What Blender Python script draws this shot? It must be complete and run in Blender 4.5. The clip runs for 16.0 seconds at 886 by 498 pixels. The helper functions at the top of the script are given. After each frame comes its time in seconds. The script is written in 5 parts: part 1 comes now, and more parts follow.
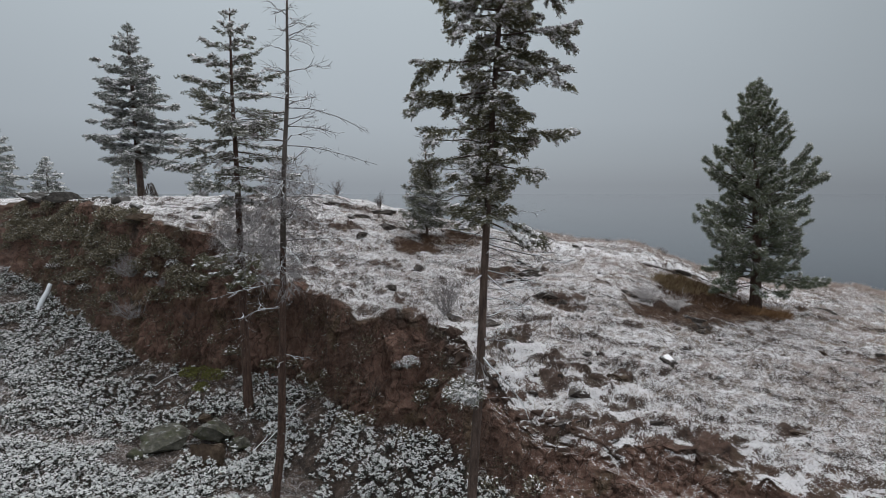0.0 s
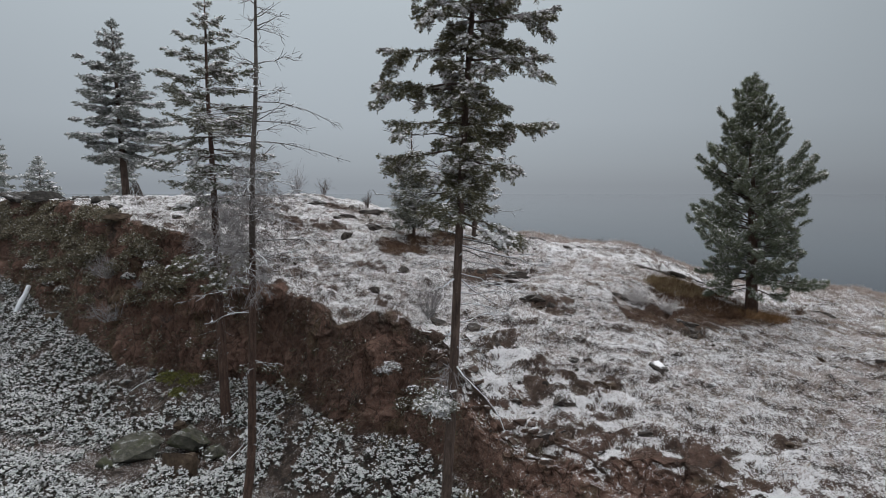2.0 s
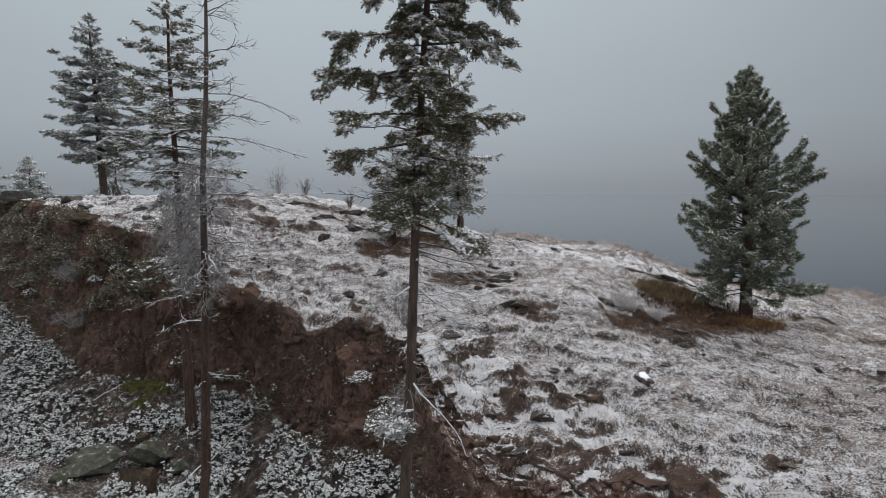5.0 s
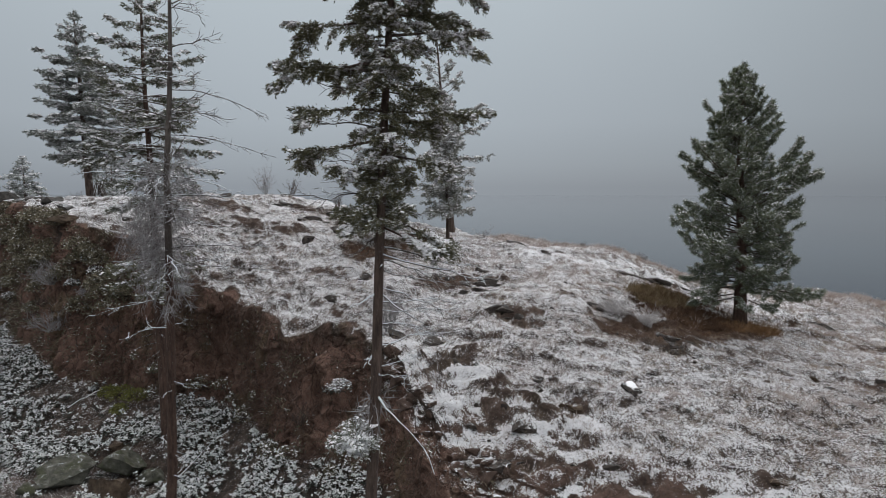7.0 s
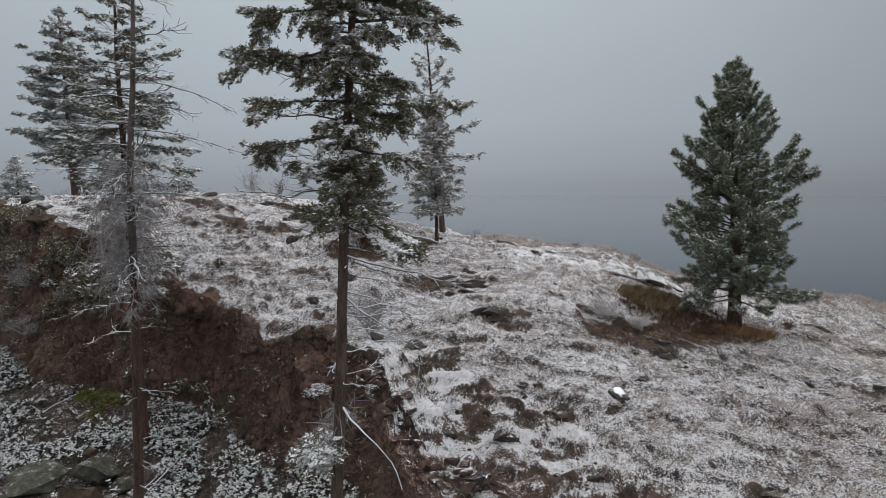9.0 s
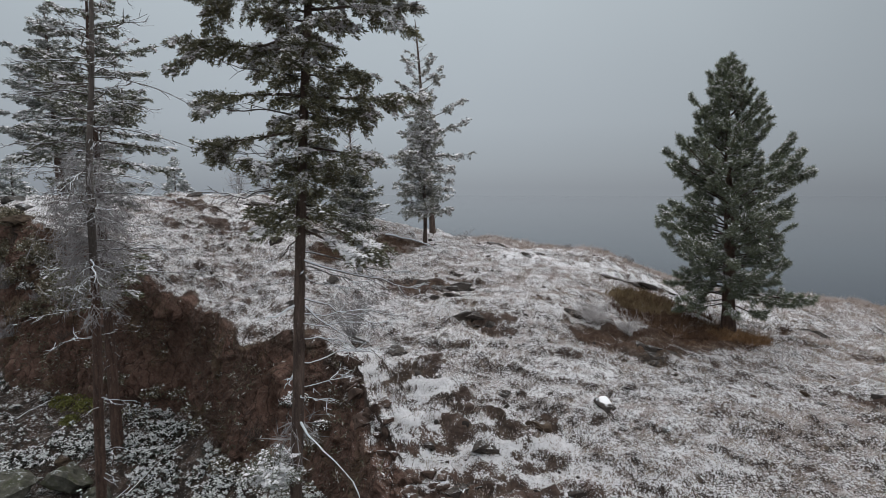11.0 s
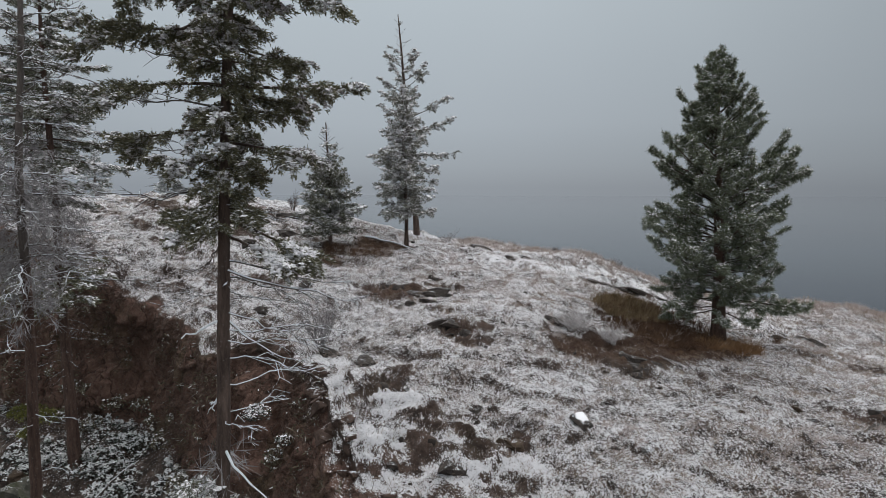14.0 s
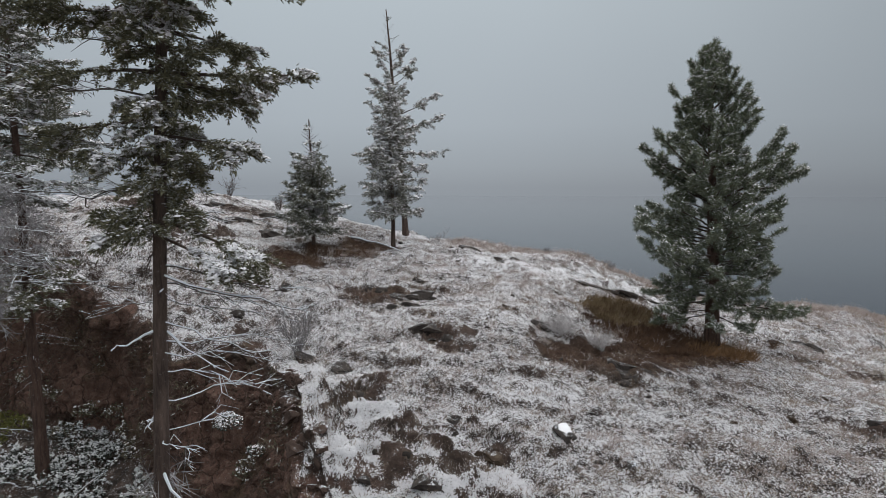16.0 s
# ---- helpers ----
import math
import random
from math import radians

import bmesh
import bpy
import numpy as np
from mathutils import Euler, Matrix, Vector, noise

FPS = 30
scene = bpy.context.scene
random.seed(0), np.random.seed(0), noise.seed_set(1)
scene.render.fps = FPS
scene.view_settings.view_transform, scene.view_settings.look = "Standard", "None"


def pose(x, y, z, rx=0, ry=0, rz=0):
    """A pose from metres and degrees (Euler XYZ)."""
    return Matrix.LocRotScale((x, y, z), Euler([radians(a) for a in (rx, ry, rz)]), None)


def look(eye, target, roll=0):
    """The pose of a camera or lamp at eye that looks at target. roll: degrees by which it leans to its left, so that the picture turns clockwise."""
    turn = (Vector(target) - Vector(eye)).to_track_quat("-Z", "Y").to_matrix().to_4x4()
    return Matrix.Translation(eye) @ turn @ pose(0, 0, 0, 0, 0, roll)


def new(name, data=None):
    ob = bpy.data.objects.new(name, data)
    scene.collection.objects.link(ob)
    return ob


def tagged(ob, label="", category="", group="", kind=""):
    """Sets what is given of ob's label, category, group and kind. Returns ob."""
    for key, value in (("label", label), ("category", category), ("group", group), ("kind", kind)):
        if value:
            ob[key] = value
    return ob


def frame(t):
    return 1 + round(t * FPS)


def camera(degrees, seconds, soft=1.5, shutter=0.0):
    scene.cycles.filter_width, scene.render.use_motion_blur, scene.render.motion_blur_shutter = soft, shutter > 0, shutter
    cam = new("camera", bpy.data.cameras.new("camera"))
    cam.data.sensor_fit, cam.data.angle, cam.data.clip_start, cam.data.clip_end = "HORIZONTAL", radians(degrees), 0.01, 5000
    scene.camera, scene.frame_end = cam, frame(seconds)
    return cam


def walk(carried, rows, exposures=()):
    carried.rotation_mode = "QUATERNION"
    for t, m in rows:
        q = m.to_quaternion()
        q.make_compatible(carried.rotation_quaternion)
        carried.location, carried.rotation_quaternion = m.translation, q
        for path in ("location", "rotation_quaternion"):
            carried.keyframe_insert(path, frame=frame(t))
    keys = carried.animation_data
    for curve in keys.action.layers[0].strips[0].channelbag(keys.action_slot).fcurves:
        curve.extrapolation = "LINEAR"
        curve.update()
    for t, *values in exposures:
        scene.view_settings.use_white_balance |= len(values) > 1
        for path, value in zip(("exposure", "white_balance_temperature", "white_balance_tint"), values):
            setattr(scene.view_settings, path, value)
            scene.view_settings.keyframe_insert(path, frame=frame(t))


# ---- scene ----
cam = camera(72.4, 16.0, soft=0.7)
METRES, EYE, TILT, LEAN, TURN = 10.0, 10.0, -6.0, 0.0, 0.0
ROWS = [
    (0.0, 0.0, 0.0, 0.0, 0.0, -0.0, 0.0),
    (0.5, 0.0217, 0.0292, 0.0006, 0.0, 0.01, -0.0),
    (1.0, 0.0426, 0.0579, 0.0012, 0.01, 0.02, -0.02),
    (1.5, 0.0637, 0.0863, 0.0016, 0.03, 0.03, -0.02),
    (2.0, 0.0846, 0.1142, 0.0045, 0.05, 0.02, -0.03),
    (2.5, 0.1034, 0.1415, 0.0084, 0.06, 0.02, -0.05),
    (3.0, 0.1216, 0.1704, 0.0124, 0.08, 0.02, -0.05),
    (3.5, 0.1415, 0.1983, 0.0125, 0.1, 0.02, -0.06),
    (4.0, 0.1621, 0.2252, 0.0114, 0.12, 0.02, -0.06),
    (6.5, 0.2649, 0.3475, 0.023, 0.28, 0.12, -0.08),
    (7.0, 0.2845, 0.3708, 0.0255, 0.3, 0.13, -0.1),
    (7.5, 0.2982, 0.3933, 0.0273, 0.32, 0.12, -0.12),
    (8.0, 0.3161, 0.4152, 0.028, 0.32, 0.13, -0.12),
    (8.5, 0.3355, 0.4375, 0.0278, 0.33, 0.12, -0.12),
    (9.0, 0.3554, 0.4594, 0.0279, 0.32, 0.12, -0.11),
    (11.5, 0.4513, 0.5713, 0.0386, 0.47, 0.16, -0.16),
    (12.0, 0.4698, 0.5938, 0.0423, 0.47, 0.16, -0.17),
    (12.5, 0.4885, 0.6157, 0.0464, 0.48, 0.16, -0.17),
    (13.0, 0.5066, 0.6389, 0.0492, 0.49, 0.17, -0.18),
    (13.5, 0.5233, 0.6621, 0.0524, 0.49, 0.16, -0.19),
    (14.0, 0.5411, 0.6864, 0.0528, 0.49, 0.16, -0.2),
    (14.5, 0.5605, 0.7109, 0.0542, 0.5, 0.16, -0.19),
    (15.0, 0.5792, 0.7356, 0.0563, 0.5, 0.17, -0.19),
    (15.5, 0.5965, 0.7607, 0.0572, 0.49, 0.17, -0.21),
    (16.0, 0.6125, 0.7856, 0.0589, 0.52, 0.17, -0.24),
]
walk(cam, [(t, pose(0, 0, EYE, TILT, LEAN, TURN) @ pose(METRES * x, METRES * y, METRES * z, 90 + pitch, roll, yaw)) for t, x, y, z, yaw, pitch, roll in ROWS])


# ---- world, sun and exposure ----
scene.view_settings.exposure = 0.0


def build_world():
    w = bpy.data.worlds.new("overcast_sky")
    w.use_nodes = True
    nt = w.node_tree
    nt.nodes.clear()
    N, L = nt.nodes.new, nt.links.new
    out = N("ShaderNodeOutputWorld")
    coord = N("ShaderNodeTexCoord")
    sep = N("ShaderNodeSeparateXYZ")
    L(coord.outputs["Generated"], sep.inputs[0])
    # fog: dim towards the horizon, brightening upwards
    ramp = N("ShaderNodeValToRGB")
    ramp.color_ramp.elements[0].position = 0.0
    ramp.color_ramp.elements[0].color = (*FOG_LOW, 1)
    ramp.color_ramp.elements[1].position = 1.0
    ramp.color_ramp.elements[1].color = (*FOG_TOP, 1)
    for p, c in ((0.035, tuple(0.55 * a + 0.45 * b for a, b in zip(FOG_LOW, FOG_MID))), (0.10, FOG_MID), (0.3, FOG_HIGH), (0.45, tuple(1.9 * q for q in FOG_HIGH))):
        e = ramp.color_ramp.elements.new(p)
        e.color = (*c, 1)
    L(sep.outputs["Z"], ramp.inputs[0])
    # a faint brighter lobe where the light comes through the cloud
    dot = N("ShaderNodeVectorMath")
    dot.operation = "DOT_PRODUCT"
    dot.inputs[1].default_value = Vector((-0.20, 0.93, 0.35)).normalized()
    L(coord.outputs["Generated"], dot.inputs[0])
    mr = N("ShaderNodeMapRange")
    mr.inputs["From Min"].default_value = 0.55
    mr.inputs["From Max"].default_value = 1.0
    mr.inputs["To Min"].default_value = 0.74
    mr.inputs["To Max"].default_value = 1.14
    L(dot.outputs["Value"], mr.inputs["Value"])
    cloud = N("ShaderNodeTexNoise")
    cloud.inputs["Scale"].default_value = 1.6
    cloud.inputs["Detail"].default_value = 3
    L(coord.outputs["Generated"], cloud.inputs["Vector"])
    cm = N("ShaderNodeMapRange")
    cm.inputs["To Min"].default_value = 0.93
    cm.inputs["To Max"].default_value = 1.07
    L(cloud.outputs["Fac"], cm.inputs["Value"])
    mul = N("ShaderNodeMath")
    mul.operation = "MULTIPLY"
    L(mr.outputs[0], mul.inputs[0])
    L(cm.outputs[0], mul.inputs[1])
    bg = N("ShaderNodeBackground")
    L(ramp.outputs[0], bg.inputs["Color"])
    L(mul.outputs[0], bg.inputs["Strength"])
    sky = N("ShaderNodeTexSky")
    sky.sky_type = "NISHITA"
    sky.sun_disc = False
    sky.sun_elevation = radians(SUN_ELEV)
    sky.sun_rotation = radians(SUN_AZ)
    bg2 = N("ShaderNodeBackground")
    bg2.inputs["Strength"].default_value = 0.0012
    L(sky.outputs[0], bg2.inputs["Color"])
    add = N("ShaderNodeAddShader")
    L(bg.outputs[0], add.inputs[0])
    L(bg2.outputs[0], add.inputs[1])
    L(add.outputs[0], out.inputs["Surface"])
    scene.world = w


FOG_LOW = (0.252, 0.282, 0.318)
FOG_MID = (0.340, 0.380, 0.420)
FOG_HIGH = (0.398, 0.449, 0.487)
FOG_TOP = (2.15, 2.18, 2.20)
SUN_ELEV, SUN_AZ = 38.0, 10.0
build_world()
sun = new("sun", bpy.data.lights.new("sun", "SUN"))
sun.data.energy = 0.7
sun.data.angle = radians(40)
sun.data.color = (1.0, 0.98, 0.95)
sun.matrix_world = look((20, 60, 60), (0, 20, 0))


# ---- numbers and noise ----
def rng(seed):
    return np.random.default_rng(seed)


def hash3(i, j, k, seed):
    h = (i * 374761393 + j * 668265263 + k * 2147483647 + seed * 974711) & 0xFFFFFFFF
    h = ((h ^ (h >> 13)) * 1274126177) & 0xFFFFFFFF
    h = ((h ^ (h >> 16)) * 2246822519) & 0xFFFFFFFF
    return ((h ^ (h >> 15)) & 0xFFFFFF) / 0xFFFFFF


def vnoise(x, y, z=0.0, seed=0):
    """Smooth value noise, 0 to 1."""
    x, y, z = np.broadcast_arrays(np.asarray(x, float), np.asarray(y, float), np.asarray(z, float))
    fx, fy, fz = np.floor(x), np.floor(y), np.floor(z)
    i, j, k = fx.astype(np.int64), fy.astype(np.int64), fz.astype(np.int64)
    u, v, w = x - fx, y - fy, z - fz
    u, v, w = u * u * (3 - 2 * u), v * v * (3 - 2 * v), w * w * (3 - 2 * w)
    r = 0
    for a in (0, 1):
        for b in (0, 1):
            for c in (0, 1):
                r = r + (u if a else 1 - u) * (v if b else 1 - v) * (w if c else 1 - w) * hash3(i + a, j + b, k + c, seed)
    return r


def fbm(x, y, z=0.0, octaves=4, seed=0):
    r, amp, tot = 0, 1.0, 0
    for o in range(octaves):
        f = 2.03 ** o
        r = r + amp * vnoise(np.asarray(x) * f, np.asarray(y) * f, np.asarray(z) * f, seed + o * 17)
        tot += amp
        amp *= 0.5
    return r / tot


def cells(x, y, z, seed=0):
    """Cell noise: a value for the nearest cell, and the gap to the next one (0 at the joints)."""
    x, y, z = np.broadcast_arrays(x, y, z)
    i0, j0, k0 = (np.floor(q).astype(np.int64) for q in (x, y, z))
    best, second, value = np.full(x.shape, 9.0), np.full(x.shape, 9.0), np.zeros(x.shape)
    for a in (-1, 0, 1):
        for b in (-1, 0, 1):
            for c in (-1, 0, 1):
                i, j, k = i0 + a, j0 + b, k0 + c
                d = ((i + hash3(i, j, k, seed) - x) ** 2 + (j + hash3(i, j, k, seed + 1) - y) ** 2 + (k + hash3(i, j, k, seed + 2) - z) ** 2) ** 0.5
                near = d < best
                second = np.where(near, best, np.minimum(second, d))
                value = np.where(near, hash3(i, j, k, seed + 3), value)
                best = np.where(near, d, best)
    return value, second - best


def smooth(a, b, v):
    t = np.clip((v - a) / (b - a), 0, 1)
    return t * t * (3 - 2 * t)


# ---- the lie of the land ----
RIM_X = np.array([-60, -36, -30, -23, -18.6, -14, -8.3, -6, -4.9, -4.1, -3.4, -2.5, -1, 0.5, 1.6, 2.4, 3.4, 6.1, 9, 11, 14, 20, 40])
RIM_Y = np.array([72, 53, 48.5, 42, 38.2, 37, 34.4, 32.4, 31.2, 30.0, 30.5, 31.3, 30.9, 29.2, 27.0, 25.0, 23.1, 21.5, 20.7, 18.7, 15.2, 10, 0])
CREST_X = np.array([-60, -34, -27, -10, 0, 8, 14, 20, 30, 60])
CREST_Y = np.array([90, 62, 57, 51, 48.5, 46, 43, 41, 41, 45])


def rim_line(x):
    r = 0
    for d, w in ((-0.25, 0.25), (0, 0.5), (0.25, 0.25)):
        r = r + w * np.interp(x + d, RIM_X, RIM_Y)
    return r + 0.9 * (fbm(np.asarray(x) * 0.55, 3.1, 0, 3, 5) - 0.5) + 0.5 * (fbm(np.asarray(x) * 2.1, 6.4, 0, 3, 6) - 0.5)


TABLE_X = np.linspace(-70, 50, 4801)
TABLE_Y = rim_line(TABLE_X)


def rim_y(x):
    return np.interp(x, TABLE_X, TABLE_Y)


def upper(x, y):
    """Height of the hill above the cliff."""
    crest = np.interp(x, CREST_X, CREST_Y)
    xc, yc = np.clip(x, -32, 32), np.clip(y, 10, crest)
    yc = np.minimum(yc, 57)
    u, v = xc / 10, (yc - 33) / 10
    z = (4.617 - 0.062 * u + 3.578 * v - 0.376 * u * u - 1.731 * u * v - 1.107 * v * v
         - 0.018 * u ** 3 + 0.092 * u * u * v + 0.579 * u * v * v - 0.006 * v ** 3)
    for bx, by, r, h in ((6.1, 30, 3.0, 0.7), (-8.3, 34.6, 2.6, -1.0), (-18.6, 38.2, 4, 1.0), (0.1, 32, 2.2, -0.75), (-10, 48.3, 5, 0.6),
                         (10, 40, 4, 0.5), (3, 45.5, 3.5, -0.55), (14, 40, 3, 0.35), (-0.6, 38.7, 2, -0.25), (11, 23.5, 2, 0.3),
                         (31, 41, 5, 2.3), (24, 41, 3, 0.3), (-31, 52, 7, -1.3), (-18, 50, 4, -0.4), (12, 43, 2.5, -0.10), (8.5, 46.5, 2.5, 0.05), (15, 41, 3.0, 0.25)):
        z = z + h * np.exp(-((x - bx) ** 2 + (y - by) ** 2) / (2 * r * r))
    # beyond the crest: down to the lake, but the ridge runs on behind the first trees
    past = np.maximum(y - crest, 0)
    lake_side = smooth(-0.40, -0.28, x / np.maximum(y, 40))
    z = z - lake_side * (0.05 * past + 0.03 * past ** 2) - (1 - lake_side) * 0.028 * past
    z = z - 0.12 * np.maximum(x - 32, 0) - 0.02 * np.maximum(-32 - x, 0)
    return z


def foot(x):
    return np.interp(x, [-60, -36, -27, -18, -10, -5, 1, 4, 8, 14, 40], [5, 3, 1.4, -0.5, -0.9, -1.3, -1.5, -1.6, -2, -3, -4])


def cliff_width(x):
    return 0.6 + 0.9 * fbm(np.asarray(x) * 0.35, 8.2, 0, 2, 31) + np.interp(x, [-40, -20, -14, -8, -5, -4.1, -2.5, 0.5, 3, 8], [2.0, 1.4, 1.0, 0.0, 0.2, 0.3, 2.2, 2.1, 2.4, 2.8])


def relief(x, y):
    a = 0.45 * (fbm(x * 0.22, y * 0.3, 0, 3, 2) - 0.5)
    b = 0.42 * (fbm(x * 0.7, y * 1.0, 0, 4, 9) - 0.5)
    # low rock steps that run across the slope
    q = (y + 0.35 * x) * 0.55 + 2.2 * fbm(x * 0.25, y * 0.25, 0, 3, 41)
    step = q - np.floor(q)
    c = 0.13 * smooth(0.45, 0.7, fbm(x * 0.3, y * 0.3, 0, 2, 55)) * (smooth(0.0, 0.14, step) - step)
    return a + b + c


def land(x, s):
    """Height at x and s metres behind the rim (in y)."""
    x, s = np.asarray(x, float), np.asarray(s, float)
    ry = rim_y(x)
    y = ry + s
    w = cliff_width(x)
    up = upper(x, np.maximum(y, ry)) + relief(x, y) * smooth(-0.2, 1.2, s) + 0.25 * relief(x, y)
    d = np.maximum(-s - w, 0) * 0.8
    low = foot(x) - 0.66 * np.minimum(d, 3.6) - 0.05 * np.clip(d - 3.6, 0, 40) + 0.9 * relief(x, y) * smooth(0, 1.5, d)
    low = np.maximum(low, -9)
    k = np.clip((s + w) / w, 0, 1)
    ledge = 0.10 * np.sin(k * 11 + 5 * fbm(x * 0.5, k * 2, 0, 2, 77))
    prof = np.clip(np.clip(k, 0, 1) ** 0.85 + ledge * k * (1 - k) * 3, 0, 1)
    z = np.where(s >= 0, up, np.where(s <= -w, low, low + (up - low) * prof))
    return np.maximum(z, -95.0)


LAT_X, LAT_Y = np.arange(-40, 37, 0.16), np.arange(6, 64, 0.16)
LATTICE = land(LAT_X[:, None] + 0 * LAT_Y[None], LAT_Y[None] - rim_y(LAT_X)[:, None])


def ground_z(x, y):
    """Height of the ground at x, y, from a fine lattice of the land."""
    x, y = np.asarray(x, float), np.asarray(y, float)
    u, v = (x - LAT_X[0]) / 0.16, (y - LAT_Y[0]) / 0.16
    i, j = np.clip(u.astype(int), 0, len(LAT_X) - 2), np.clip(v.astype(int), 0, len(LAT_Y) - 2)
    a, b = u - i, v - j
    z = (LATTICE[i, j] * (1 - a) + LATTICE[i + 1, j] * a) * (1 - b) + (LATTICE[i, j + 1] * (1 - a) + LATTICE[i + 1, j + 1] * a) * b
    far = (a < -0.01) | (a > 1.01) | (b < -0.01) | (b > 1.01)
    if np.any(far):
        z = np.where(far, land(x, y - rim_y(x)), z)
    return z


def gz(x, y):
    return float(ground_z(np.array([x]), np.array([y]))[0])


# ---- mesh helpers ----
class Buf:
    """Collects triangles."""

    def __init__(self):
        self.v, self.f, self.n = [], [], 0

    def add(self, v, f):
        v = np.asarray(v, float).reshape(-1, 3)
        f = np.asarray(f, np.int64).reshape(-1, 3)
        self.v.append(v)
        self.f.append(f + self.n)
        self.n += len(v)

    def mesh(self, name, material, flat=True, origin=(0, 0, 0)):
        me = bpy.data.meshes.new(name)
        if self.n:
            v = (np.concatenate(self.v) - np.asarray(origin)).astype(np.float32)
            f = np.concatenate(self.f).astype(np.int32)
            me.vertices.add(len(v))
            me.vertices.foreach_set("co", v.ravel())
            me.loops.add(f.size)
            me.loops.foreach_set("vertex_index", f.ravel())
            me.polygons.add(len(f))
            me.polygons.foreach_set("loop_start", np.arange(0, f.size, 3, dtype=np.int32))
            me.polygons.foreach_set("use_smooth", np.full(len(f), not flat))
            me.update(calc_edges=True)
        me.materials.append(material)
        return me


def thing(name, at, label, category, group="", kind=""):
    ob = new(name)
    ob.location = at
    return tagged(ob, label, category, group, kind)


def part(name, buf, material, parent, label="", flat=True, kind=""):
    """One mesh object under a thing; the buffer is in the thing's own space."""
    ob = new(name, buf.mesh(name, material, flat))
    ob.parent = parent
    if name in ("limbs", "twig_mass", "snow", "needles", "leaves", "crown", "stem_cluster"):
        kind = "stuff"
    return tagged(ob, label, kind=kind)


def unit(v):
    return v / np.maximum(np.linalg.norm(v, axis=-1, keepdims=True), 1e-9)


def tube(buf, pts, radii, sides=6, cap=True):
    pts, radii = np.asarray(pts, float), np.asarray(radii, float)
    n = len(pts)
    tan = unit(np.gradient(pts, axis=0))
    ref = np.array([0.0, 0, 1]) if abs(tan[0, 2]) < 0.8 else np.array([1.0, 0, 0])
    a = unit(np.cross(tan, ref))
    b = np.cross(tan, a)
    th = np.arange(sides) * 2 * np.pi / sides
    ring = a[:, None] * np.cos(th)[None, :, None] + b[:, None] * np.sin(th)[None, :, None]
    v = (pts[:, None] + ring * radii[:, None, None]).reshape(-1, 3)
    i = np.arange(n - 1)[:, None] * sides
    j, j2 = np.arange(sides)[None], (np.arange(sides)[None] + 1) % sides
    q = np.stack([i + j, i + j2, i + sides + j2, i + sides + j], -1).reshape(-1, 4)
    f = np.concatenate([q[:, [0, 1, 2]], q[:, [0, 2, 3]]])
    if cap:
        v = np.concatenate([v, pts[-1:]])
        e = (n - 1) * sides
        f = np.concatenate([f, np.stack([e + j[0], e + j2[0], np.full(sides, n * sides)], -1)])
    buf.add(v, f)


def leaves(buf, p, d, length, width, r, roll=None):
    """Narrow rhombic sprays from p along d."""
    n = len(p)
    if n == 0:
        return
    d = unit(d)
    side = unit(np.cross(d, unit(r.normal(size=(n, 3))) if roll is None else roll))
    length, width = np.broadcast_to(length, n)[:, None], np.broadcast_to(width, n)[:, None]
    mid = p + d * length * 0.45
    v = np.stack([p, mid + side * width / 2, p + d * length, mid - side * width / 2], 1).reshape(-1, 3)
    i = np.arange(n)[:, None] * 4
    buf.add(v, np.concatenate([i + [[0, 1, 2]], i + [[0, 2, 3]]]))


def needles(buf, p, d, length, width, r):
    """Single thin needles from p along d."""
    n = len(p)
    if n == 0:
        return
    d = unit(d)
    side = unit(np.cross(d, r.normal(size=(n, 3)))) * np.broadcast_to(width, n)[:, None] / 2
    tip = p + d * np.broadcast_to(length, n)[:, None]
    buf.add(np.stack([p - side, p + side, tip], 1).reshape(-1, 3), np.arange(3 * n).reshape(-1, 3))


def flakes(buf, p, size, r, tilt=0.35):
    """Small lying patches of snow: low four-sided caps."""
    n = len(p)
    if n == 0:
        return
    size = np.broadcast_to(size, n)
    a = r.uniform(0, 2 * np.pi, n)
    up = unit(np.stack([r.normal(0, tilt, n), r.normal(0, tilt, n), np.ones(n)], -1))
    x = unit(np.cross(up, np.stack([np.cos(a), np.sin(a), np.zeros(n)], -1)))
    y = np.cross(up, x)
    s = size[:, None]
    k = r.uniform(0.6, 1.4, (n, 4, 1))
    v = np.stack([p + x * s * k[:, 0], p + y * s * 0.7 * k[:, 1], p - x * s * k[:, 2], p - y * s * 0.7 * k[:, 3], p + up * s * 0.35], 1).reshape(-1, 3)
    i = np.arange(n)[:, None] * 5
    buf.add(v, np.concatenate([i + [[0, 1, 4]], i + [[1, 2, 4]], i + [[2, 3, 4]], i + [[3, 0, 4]]]))


